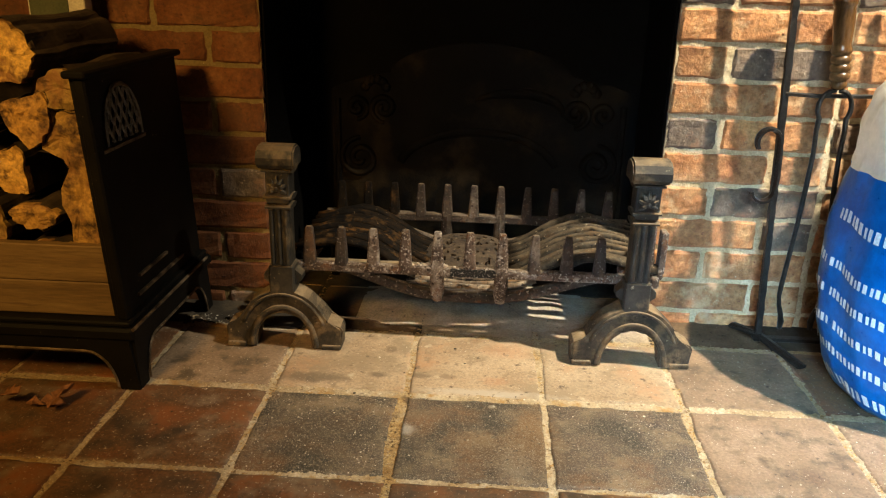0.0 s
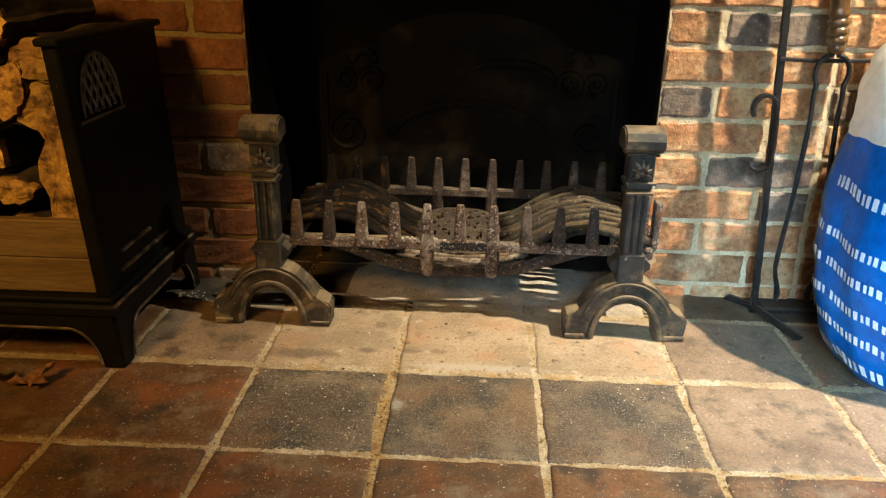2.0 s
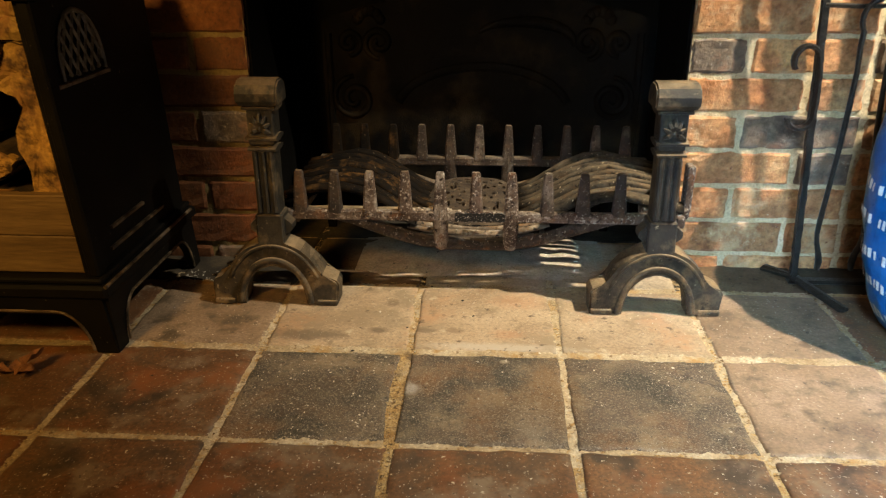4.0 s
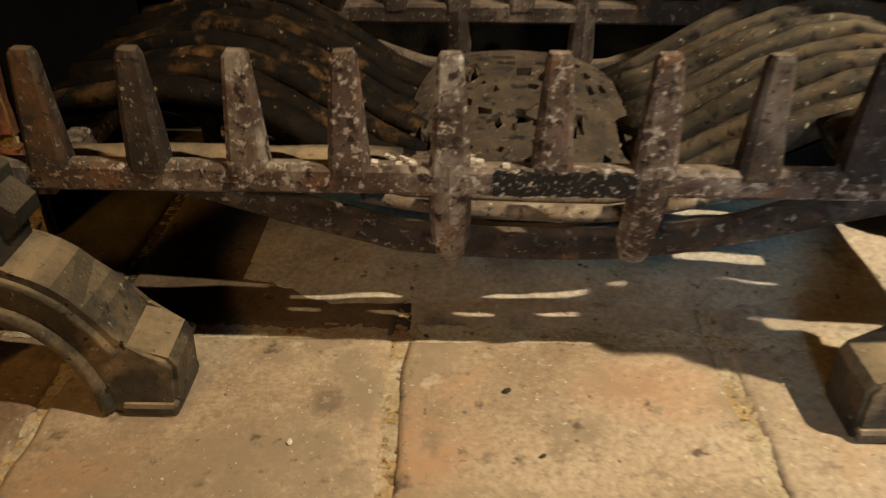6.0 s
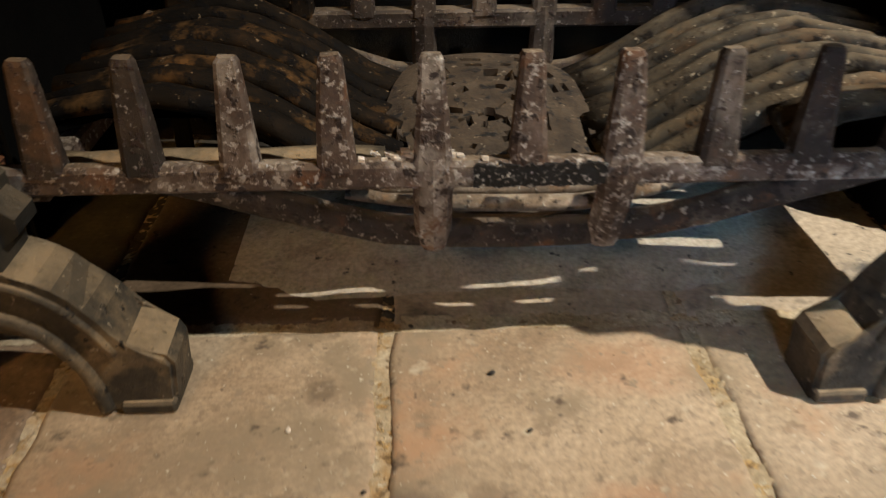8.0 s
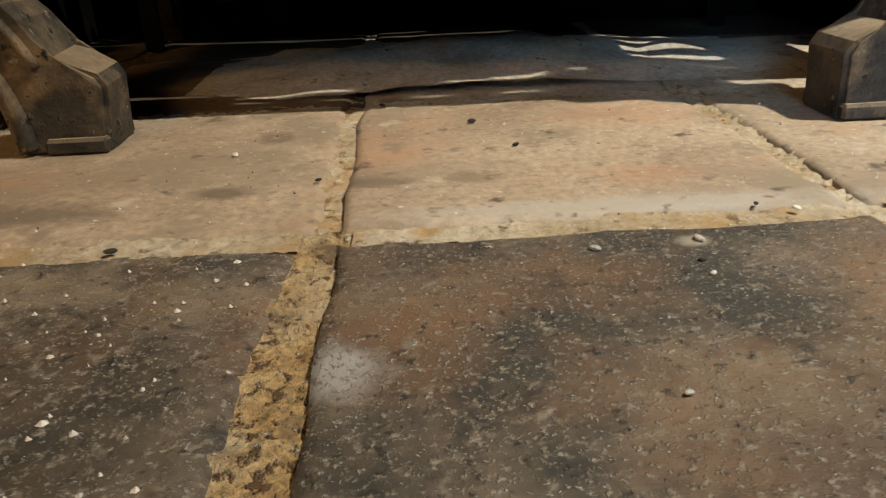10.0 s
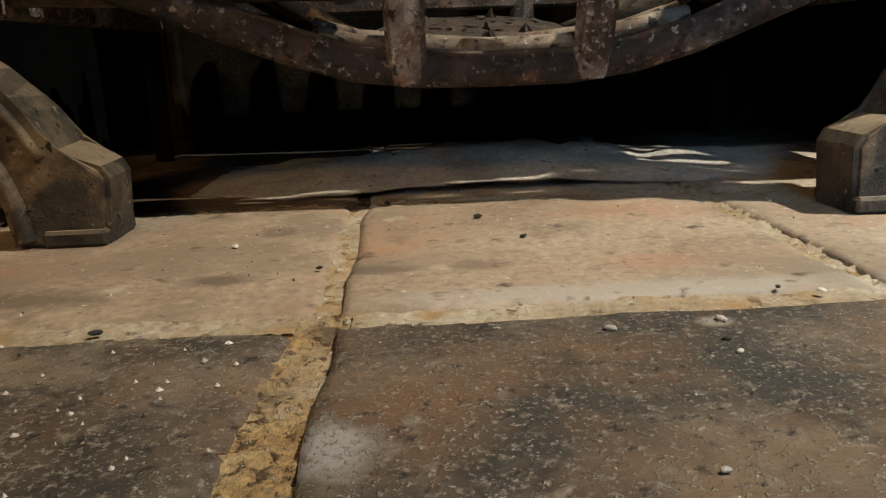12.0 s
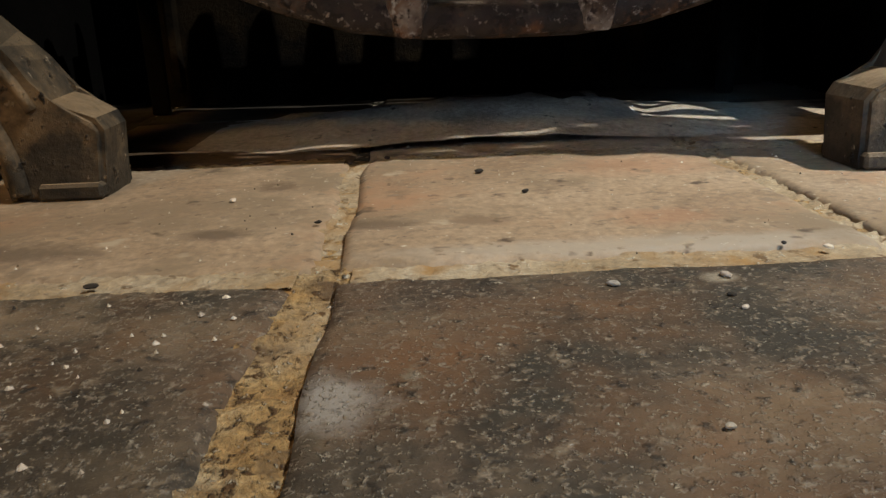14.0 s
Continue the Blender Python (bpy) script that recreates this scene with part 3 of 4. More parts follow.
# ---- andirons ----
def andiron(m):
    ob = thing("andiron", m, "black cast-iron andiron with an arched foot and rolled cap", "andiron", "pair of andirons")
    bm = bmesh.new()
    outer = arc(0, 0, 0.098, 0.122, 22, 158, 22)
    inner = arc(0, 0, 0.056, 0.078, 180, 0, 22)
    outline = [(0.056, 0), (0.112, 0), (0.114, 0.040), (0.110, 0.047), (0.096, 0.054)] + outer[1:-1] + [(-0.096, 0.054), (-0.110, 0.047), (-0.114, 0.040), (-0.112, 0), (-0.056, 0)] + inner[1:-1]
    prism(bm, outline, 0.0, 0.046)
    bmesh.ops.bevel(bm, geom=[e for e in bm.edges if abs(e.verts[0].co.y - e.verts[1].co.y) < 1e-6], offset=0.003, segments=2, affect="EDGES")
    bmesh.ops.triangulate(bm, faces=[f for f in bm.faces if len(f.verts) > 4])
    roughen(bm, 0.0022, 40)
    roughen(bm, 0.0008, 130)
    foot = part("foot", bm, ANDIRON_DUSTY, ob)
    bm = bmesh.new()
    path = [(-0.064, -0.001, 0.004)] + [(x, -0.001, z) for x, z in arc(0, 0, 0.064, 0.087, 176, 4, 26)] + [(0.064, -0.001, 0.004)]
    sweep(bm, path, 0.0055, 0.0055, 8)
    sweep(bm, [(x, -0.001, z) for x, z in arc(0, 0, 0.089, 0.113, 28, 152, 26)], 0.0036, 0.0036, 6)
    part("moulding", bm, ANDIRON_DUSTY, foot, smooth=True)
    for s in (-1, 1):
        bm = bmesh.new()
        x0, x1 = sorted((s * 0.074, s * 0.112))
        box(bm, x0, x1, -0.004, 0.048, 0.0, 0.010, 0.002)
        part("toe", bm, ANDIRON_DUSTY, foot)
    bm = bmesh.new()
    box(bm, -0.024, 0.024, 0.0, 0.046, 0.112, 0.172, 0.003)
    roughen(bm, 0.0008, 60)
    part("post_base", bm, ANDIRON, ob)
    bm = bmesh.new()
    box(bm, -0.019, 0.019, 0.003, 0.043, 0.170, 0.288, 0.002)
    post = part("post", bm, ANDIRON, ob)
    for x in (-0.0135, 0.0, 0.0135):
        bm = bmesh.new()
        sweep(bm, [(x, 0.002, 0.176), (x, 0.0015, 0.284)], 0.0048, 0.0048, 8)
        part("reed", bm, ANDIRON, post)
    bm = bmesh.new()
    box(bm, -0.022, 0.022, 0.002, 0.044, 0.294, 0.357, 0.002)
    capital = part("capital", bm, ANDIRON, ob)
    for z, w in ((0.287, 0.024), (0.3055, 0.026), (0.357, 0.028)):
        bm = bmesh.new()
        sweep(bm, [(-w, 0.022, z), (w, 0.022, z)], 0.0055, 0.0265, 10)
        part("band", bm, ANDIRON, capital)
    bm = bmesh.new()
    bmesh.ops.create_uvsphere(bm, u_segments=8, v_segments=6, radius=0.006, matrix=pose(0, -0.002, 0.324))
    rosette = part("rosette", bm, ANDIRON, ob)
    for k in range(7):
        a = radians(-20 + 220 * k / 6)
        bm = bmesh.new()
        sweep(bm, [(0, -0.001, 0.324), (0.010 * math.cos(a), -0.004, 0.324 + 0.012 * math.sin(a)), (0.018 * math.cos(a), -0.001, 0.324 + 0.025 * math.sin(a))], 0.0042, 0.0042, 6, [0.7, 1.2, 0.5])
        part("petal", bm, ANDIRON, rosette)
    bm = bmesh.new()
    cap = [(-0.004, 0.362), (-0.012, 0.370), (-0.013, 0.383), (-0.006, 0.396), (0.008, 0.403), (0.030, 0.403), (0.046, 0.396), (0.052, 0.380), (0.050, 0.362)]
    a = [bm.verts.new((-0.035, y, z)) for y, z in cap]
    b = [bm.verts.new((0.035, y, z)) for y, z in cap]
    bm.faces.new(a), bm.faces.new(b[::-1])
    for i in range(len(cap)):
        bm.faces.new((a[i], a[(i + 1) % len(cap)], b[(i + 1) % len(cap)], b[i]))
    bmesh.ops.bevel(bm, geom=[e for e in bm.edges if abs(e.verts[0].co.x - e.verts[1].co.x) < 1e-6], offset=0.003, segments=2, affect="EDGES")
    part("cap", bm, ANDIRON, ob)
    for s in (-1, 1):
        bm = bmesh.new()
        prism(bm, [(s * 0.020, 0.165), (s * 0.037, 0.150), (s * 0.037, 0.140), (s * 0.022, 0.128)], 0.012, 0.040)
        part("lug", bm, ANDIRON, ob)
    return ob


left_dog = andiron(pose(0.024, 1.814, 0))
copy_thing(left_dog, pose(0.697, 1.806, 0, 0, 0, 1.0))

# ---- fireback ----
fireback = thing("fireback", pose(0, 0, 0), "sooty cast-iron fireback with raised scrollwork", "fireback")
bm = bmesh.new()
top = [(0.735, 0.0), (0.735, 0.44)] + [(0.655 + 0.08 * math.cos(radians(a)), 0.44 + 0.03 * math.sin(radians(a))) for a in (30, 60, 90)] + [(0.60, 0.485)] + arc(0.385, 0.47, 0.215, 0.085, 5, 175, 16) + [(0.17, 0.485), (0.115, 0.47), (0.06, 0.455), (0.035, 0.44), (0.035, 0.0)]
prism(bm, top, 2.285, 2.305)
bmesh.ops.triangulate(bm, faces=[f for f in bm.faces if len(f.verts) > 4])
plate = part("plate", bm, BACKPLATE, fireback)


def scroll(cx, cz, r, turns, flip, start=0.0):
    bm = bmesh.new()
    pts, tap = [], []
    for i in range(40):
        f = i / 39
        a = start + flip * turns * 2 * math.pi * f
        rr = r * (1 - 0.85 * f)
        pts.append((cx + rr * math.cos(a), 2.285, cz + rr * math.sin(a)))
        tap.append(0.8 + 0.4 * math.sin(math.pi * f))
    sweep(bm, pts, 0.007, 0.008, 6, tap)
    part("scroll", bm, BACKPLATE, plate, smooth=True)


for s in (-1, 1):
    c = 0.385
    scroll(c + s * 0.283, 0.278, 0.050, 1.7, -s, math.pi / 2)
    scroll(c + s * 0.225, 0.40, 0.035, 1.4, s, -math.pi / 2)
    scroll(c + s * 0.29, 0.40, 0.028, 1.4, -s, -math.pi / 2)
    bm = bmesh.new()
    sweep(bm, [(c + s * 0.335, 2.285, 0.02), (c + s * 0.335, 2.285, 0.42)], 0.008, 0.008, 6)
    part("moulding", bm, BACKPLATE, plate)
    for k in range(6):
        a = radians(20 + 28 * k)
        bm = bmesh.new()
        bmesh.ops.create_uvsphere(bm, u_segments=8, v_segments=5, radius=1, matrix=Matrix.Translation((c + s * 0.245 + 0.026 * math.cos(a), 2.284, 0.440 + 0.026 * math.sin(a))) @ Matrix.Diagonal((0.012, 0.008, 0.012, 1)))
        part("boss", bm, BACKPLATE, plate, smooth=True)
bm = bmesh.new()
sweep(bm, [(x, 2.285, z) for x, z in arc(0.385, 0.25, 0.19, 0.10, 12, 168, 24)], 0.010, 0.0025, 8)
part("moulding", bm, BACKPLATE, plate, smooth=True)
bm = bmesh.new()
sweep(bm, [(x, 2.285, z) for x, z in arc(0.47, 0.40, 0.11, 0.045, -10, 150, 20)], 0.010, 0.006, 8, [0.4 + 0.8 * math.sin(math.pi * i / 20) for i in range(21)])
part("scroll", bm, BACKPLATE, plate, smooth=True)

# ---- ash ----
bm = bmesh.new()
g = {}
for i in range(41):
    for j in range(31):
        x, y = 0.14 + 0.50 * i / 40, 1.94 + 0.34 * j / 30
        d = ((x - 0.385) / 0.20) ** 2 + ((y - 2.05) / 0.12) ** 2
        h = 0.026 * math.exp(-1.3 * d) - 0.0035 + 0.010 * noise.fractal(Vector((x, y, 0)) * 22, 1.0, 2.0, 4) * math.exp(-d)
        g[i, j] = bm.verts.new((x, y, max(h, -0.003)))
for i in range(40):
    for j in range(30):
        bm.faces.new((g[i, j], g[i + 1, j], g[i + 1, j + 1], g[i, j + 1]))
tagged(finish("ash_heap", bm, ASH, smooth=True), "heap of grey wood ash under the grate", "ash", kind="stuff")


# ---- log store ----
SX, SY0, SY1 = -0.195, 1.600, 1.955
store = thing("log_store", pose(0, 0, 0), "black cast-iron stove casing used as an open log store", "log store")
SIDE = Matrix.Translation((SX, 0, 0)) @ pose(0, 0, 0, 0, 0, 90)
bm = bmesh.new()
prism(bm, [(SY0, 0.125), (SY1, 0.125), (SY1, 0.545), (SY0, 0.545)], 0.0, 0.018, SIDE)
side = part("side_panel", bm, STOVE, store)
bm = bmesh.new()
box(bm, SX - 0.42, SX - 0.402, SY0, SY1, 0.125, 0.545, 0.002)
part("side_panel", bm, STOVE, store)
bm = bmesh.new()
box(bm, SX - 0.402, SX - 0.018, SY1 - 0.018, SY1, 0.125, 0.545, 0.002)
part("back_panel", bm, STOVE, store)
bm = bmesh.new()
box(bm, SX - 0.024, SX + 0.012, SY0 - 0.012, SY1 + 0.005, 0.545, 0.556, 0.003)
part("top_rim", bm, STOVE, store)
bm = bmesh.new()
box(bm, SX - 0.012, SX + 0.006, SY0 - 0.004, SY0 + 0.022, 0.135, 0.545, 0.003)
part("corner_strip", bm, STOVE, side)
for y, y2, z in ((1.60, 1.775, 0.424), (1.655, 1.86, 0.158), (1.67, 1.79, 0.190)):
    bm = bmesh.new()
    prism(bm, [(y, z), (y2, z), (y2, z + 0.005), (y, z + 0.005)], -0.005, 0.0, SIDE)
    part("bead", bm, HIGHLIGHT_IRON, side)
# arched lattice
AY, AZ, AW, AH = 1.704, 0.432, 0.062, 0.092
bm = bmesh.new()
sweep(bm, [(SX + 0.002, y, z) for y, z in [(AY - AW, AZ)] + arc(AY, AZ + 0.02, AW, AH - 0.02, 180, 0, 18) + [(AY + AW, AZ)]], 0.004, 0.004, 6)
part("lattice_rim", bm, LATTICE, side)
for sgn in (-1, 1):
    for k in range(-9, 10):
        c = k * 0.040
        line = []
        for i in range(81):
            y = AY - AW + 2 * AW * i / 80
            z = AZ + 0.05 + sgn * (y - AY) * 1.9 + c
            if z > AZ + 0.002 and ((y - AY) / AW) ** 2 + (max(z - AZ - 0.02, 0) / (AH - 0.02)) ** 2 < 0.97:
                line.append((SX + 0.003, y, z))
        if len(line) > 3:
            bm = bmesh.new()
            sweep(bm, [line[0], line[-1]], 0.0024, 0.0036, 4)
            part("lattice_strip", bm, LATTICE, side)
bm = bmesh.new()
box(bm, SX - 0.43, SX + 0.020, SY0 - 0.022, SY1 + 0.01, 0.103, 0.126, 0.005)
part("plinth", bm, STOVE, store)
bm = bmesh.new()
box(bm, SX - 0.425, SX + 0.012, SY0 - 0.014, SY1 + 0.006, 0.126, 0.136, 0.003)
part("plinth_bead", bm, STOVE, store)
# thin pale strip, a painted highlight along the plinth's side edge
bm = bmesh.new()
sweep(bm, [(SX + 0.0185, SY0 - 0.018 + 0.36 * k / 12, 0.1245) for k in range(13)], 0.003, 0.003, 6)
part("worn_edge", bm, HIGHLIGHT_IRON, store, "rubbed iron edge with a painted highlight")


def apron(length):
    """Outline of an apron with a curved foot at either end."""
    e = arc(0.085, 0.002, 0.05, 0.070, 180, 90, 10)
    return [(0, 0), (0.034, 0)] + [(x, z) for x, z in e] + [(length - x, z) for x, z in e[::-1]] + [(length - 0.034, 0), (length, 0), (length - 0.006, 0.104), (0.006, 0.104)]


for name, m, length in (("side_apron", Matrix.Translation((SX + 0.012, SY0 - 0.012, 0)) @ pose(0, 0, 0, 0, 0, 90), 0.37), ("front_apron", Matrix.Translation((SX - 0.425, SY0 - 0.014, 0)), 0.436)):
    bm = bmesh.new()
    prism(bm, apron(length), 0.0, 0.014, m)
    bmesh.ops.triangulate(bm, faces=[f for f in bm.faces if len(f.verts) > 4])
    ap = part(name, bm, STOVE, store)
    bm = bmesh.new()
    line = arc(0.085, 0.006, 0.048, 0.072, 180, 90, 10)
    path = line + [(length - x, z) for x, z in line[::-1]]
    sweep(bm, [m @ Vector((x, -0.002, z)) for x, z in path], 0.0025, 0.0025, 5)
    part("bead", bm, HIGHLIGHT_IRON, ap)
for x in (SX - 0.41, SX - 0.008):
    for y in (SY0, SY1 - 0.02):
        bm = bmesh.new()
        box(bm, x - 0.016, x + 0.016, y - 0.008, y + 0.024, 0.0, 0.012, 0.003)
        part("foot_pad", bm, STOVE, store)
for z0, z1, tilt in ((0.127, 0.1995, 0.0), (0.1910, 0.268, 0.4)):
    bm = bmesh.new()
    box(bm, SX - 0.40, SX - 0.012, SY0 + 0.008, SY0 + 0.026, z0 + 0.0095, z1, 0.002)
    roughen(bm, 0.0015, 20)
    part("board", bm, PLANK, store, "weathered pine board across the front")

# the casing leans forward a little towards its top
for piece in store.children_recursive:
    for v in piece.data.vertices:
        v.co.y += 0.040 - 0.112 * v.co.z


# ---- logs ----
def log(x, z, w, h, kind, y0=1.64, length=0.27, turn=0.0):
    """A log lying along y: round, wedge, half or slab section."""
    if kind == "round":
        sect = [(math.cos(a) * random.uniform(0.93, 1.05), math.sin(a) * random.uniform(0.93, 1.05)) for a in [2 * math.pi * i / 16 for i in range(16)]]
    elif kind == "wedge":
        sect = [(-1, -0.55), (-0.5, -0.85), (0.1, -0.9), (0.7, -0.6), (1.0, -0.2), (0.5, 0.35), (0.05, 0.85), (-0.35, 0.75), (-0.75, 0.2)]
    elif kind == "half":
        sect = [(-1, 0.1), (-0.85, -0.4), (-0.4, -0.85), (0.2, -0.9), (0.75, -0.55), (1, 0.05), (0.45, 0.45), (-0.2, 0.6), (-0.7, 0.45)]
    else:
        sect = [(-0.8, -1), (0.5, -0.95), (0.9, -0.4), (0.7, 0.2), (1.0, 0.8), (0.3, 1.0), (-0.5, 0.75), (-1.0, 0.3), (-0.7, -0.35)]
    c, s = math.cos(radians(turn)), math.sin(radians(turn))
    pts = []
    for (px, pz), (qx, qz) in zip(sect, sect[1:] + sect[:1]):
        for f in (0.0, 0.34, 0.67):
            ex, ez = px + (qx - px) * f, pz + (qz - pz) * f
            k = 1 + 0.16 * noise.noise(Vector((ex * 2.6 + x * 31, ez * 2.6, z * 37))) + 0.08 * noise.noise(Vector((ex * 8 + x * 31, ez * 8, z * 37)))
            pts.append(((ex * c - ez * s) * w / 2 * k, (ex * s + ez * c) * h / 2 * k))
    ob = thing("log", pose(x, y0, z), "split firewood log stacked in the black log store", "log", "stacked logs")
    bm = bmesh.new()
    n, rings = len(pts), []
    for j in range(6):
        f = 1.0 + 0.04 * math.sin(j * 1.7 + x * 40)
        rings.append([bm.verts.new((px * f, length * j / 5, pz * f)) for px, pz in pts])
    for a, b in zip(rings, rings[1:]):
        for k in range(n):
            bm.faces.new((a[k], a[(k + 1) % n], b[(k + 1) % n], b[k]))
    roughen(bm, 0.006, 35)
    bm.faces.new(rings[-1])
    part("bark", bm, BARK, ob)
    bm = bmesh.new()
    mid = bm.verts.new((0, -0.004, 0))
    loops = []
    for f in (0.2, 0.4, 0.6, 0.8, 0.94, 0.96):
        loop = []
        for px, pz in pts:
            q = Vector((px * f + x * 9, 0, pz * f + z * 9))
            loop.append(bm.verts.new((px * f, (-0.004 + 0.007 * noise.noise(q * 34) + 0.004 * noise.noise(q * 90)) if f < 0.95 else 0.012, pz * f)))
        loops.append(loop)
    for k in range(n):
        q = (k + 1) % n
        bm.faces.new((mid, loops[0][k], loops[0][q]))
        for la, lb in zip(loops, loops[1:]):
            bm.faces.new((la[k], lb[k], lb[q], la[q]))
    part("cut_end", bm, CUT, ob, "pale sawn end")
    return ob


for row in ((-0.337, 0.572, 0.092, 0.100, "round", 1.63), (-0.256, 0.520, 0.115, 0.076, "wedge", 1.64), (-0.322, 0.478, 0.100, 0.100, "wedge", 1.635, 0.27, 60),
            (-0.256, 0.437, 0.105, 0.090, "slab", 1.645, 0.27, 35), (-0.247, 0.335, 0.080, 0.165, "slab", 1.64, 0.27, 8), (-0.330, 0.315, 0.095, 0.062, "half", 1.635),
            (-0.322, 0.250, 0.095, 0.06, "half", 1.645, 0.25, 15), (-0.362, 0.385, 0.075, 0.10, "wedge", 1.645, 0.25, -40), (-0.425, 0.29, 0.09, 0.10, "round", 1.64), (-0.445, 0.39, 0.085, 0.10, "half", 1.64),
            (-0.425, 0.49, 0.09, 0.10, "wedge", 1.65), (-0.445, 0.585, 0.10, 0.09, "half", 1.65), (-0.525, 0.32, 0.09, 0.12, "slab", 1.65), (-0.53, 0.45, 0.10, 0.11, "round", 1.65),
            (-0.54, 0.56, 0.09, 0.10, "half", 1.65), (-0.55, 0.21, 0.10, 0.10, "wedge", 1.65), (-0.44, 0.20, 0.10, 0.10, "half", 1.65), (-0.33, 0.19, 0.11, 0.09, "half", 1.65, 0.27, 180), (-0.245, 0.20, 0.05, 0.10, "slab", 1.65)):
    log(*row)
carton = thing("carton", pose(-0.414, 1.937, 0.556), "small white and olive carton behind the log stack", "carton")
bm = bmesh.new()
box(bm, -0.055, 0.055, 0.0, 0.03, 0.0, 0.24, 0.002)
part("box", bm, CARD, carton)
bm = bmesh.new()
box(bm, -0.050, 0.024, -0.003, 0.0, 0.052, 0.22)
part("print", bm, OLIVE, carton, "olive printed panel")

# ---- fire tools ----
stand = thing("tool_stand", pose(0, 0, 0), "hammered black iron fire tool stand on the hearth", "tool stand")
bm = bmesh.new()
sweep(bm, [(0.985 - 0.047 * i / 40, 1.955 + 0.0006 * math.sin(i * 2.1), 0.008 + 0.82 * i / 40) for i in range(41)], 0.0062, 0.0062, 4, [1 + 0.10 * math.sin(i * 2.6) for i in range(41)], square=True)
part("post", bm, WROUGHT, stand)
bm = bmesh.new()
sweep(bm, [(0.955, 1.950, 0.508), (1.02, 1.948, 0.506), (1.10, 1.948, 0.508), (1.20, 1.95, 0.510)], 0.004, 0.004, 6)
part("crossbar", bm, WROUGHT, stand)
bm = bmesh.new()
pts = [(x, 1.948, z) for x, z in arc(0.939, 0.418, 0.021, 0.024, 215, 20, 12)] + [(0.963, 1.948, 0.40), (0.966, 1.948, 0.35)] + [(x, 1.948, z) for x, z in arc(0.943, 0.322, 0.022, 0.022, 10, -175, 12)]
sweep(bm, pts, 0.0048, 0.0120, 6)
part("scroll_hook", bm, WROUGHT, stand)
bm = bmesh.new()
box(bm, 0.975, 1.21, 1.945, 1.965, 0.0, 0.008, 0.002)
part("base_bar", bm, WROUGHT, stand)
for x, y0, y1 in ((0.985, 1.83, 2.015), (1.20, 1.85, 2.015)):
    bm = bmesh.new()
    sweep(bm, [(x + 0.045, y0, 0.005), (x, 1.955, 0.012), (x - 0.035, y1, 0.005)], 0.005, 0.012, 6)
    part("foot", bm, WROUGHT, stand)
bm = bmesh.new()
sweep(bm, [(1.215, 1.955, 0.008), (1.19, 1.955, 0.80)], 0.006, 0.006, 4, square=True)
part("post", bm, WROUGHT, stand)

TURNED = [(0.008, 0.0), (0.0125, 0.003), (0.0150, 0.009), (0.0130, 0.0155), (0.0125, 0.0165), (0.0170, 0.0195), (0.0182, 0.025), (0.0165, 0.0305), (0.0130, 0.0320), (0.0172, 0.0345), (0.0186, 0.040), (0.0170, 0.0455), (0.0132, 0.047), (0.0176, 0.0495),
          (0.0190, 0.055), (0.0175, 0.0605), (0.0135, 0.0625), (0.0178, 0.0655), (0.0188, 0.071), (0.0168, 0.0765), (0.0160, 0.082), (0.0178, 0.105), (0.0190, 0.128), (0.0180, 0.146), (0.0205, 0.150), (0.0215, 0.156), (0.0200, 0.162), (0.0160, 0.165), (0.0170, 0.180), (0.0185, 0.205), (0.0165, 0.238), (0.010, 0.250)]
tongs = thing("fire_tongs", pose(0, 0, 0), "black iron fire tongs with a turned wooden handle", "fire tongs")
bm = bmesh.new()
lathe(bm, TURNED, 20, Matrix.Translation((1.046, 1.942, 0.520)) @ pose(0, 0, 0, 0, -6.0, 0))
part("handle", bm, HANDLE, tongs, "varnished turned wooden handle", smooth=True)
for flip in (-1, 1):
    ring = [(1.046 + flip * (0.006 + 0.024 * math.sin(radians(a))), 1.942, 0.486 + 0.031 * math.cos(radians(a))) for a in range(0, 131, 10)]
    lower = ((0.026, 0.442), (0.024, 0.40), (0.026, 0.34), (0.030, 0.26), (0.036, 0.18), (0.040, 0.13), (0.041, 0.105), (0.038, 0.085), (0.032, 0.066), (0.029, 0.050), (0.030, 0.034))
    path = [(1.046 + flip * 0.004, 1.942, 0.524)] + ring + [(1.047 + flip * x + (0.012 if flip > 0 else 0.008) * (0.44 - z), 1.943, z) for x, z in lower]
    bm = bmesh.new()
    sweep(bm, path, 0.0046, 0.0058, 8, [1 + 0.06 * math.sin(2.3 * k) for k in range(len(path) - 3)] + [1.2, 1.35, 1.1])
    part("arm", bm, WROUGHT, tongs, smooth=True)
poker = thing("poker", pose(0, 0, 0), "iron poker with a dark turned wooden handle", "poker")
bm = bmesh.new()
lathe(bm, TURNED, 20, Matrix.Translation((1.140, 1.942, 0.565)))
part("handle", bm, HANDLE, poker, smooth=True)
bm = bmesh.new()
sweep(bm, [(1.14, 1.942, 0.57), (1.142, 1.942, 0.03)], 0.005, 0.005, 8)
part("shaft", bm, WROUGHT, poker)

# ---- bag ----
BC = (1.238, 1.735)


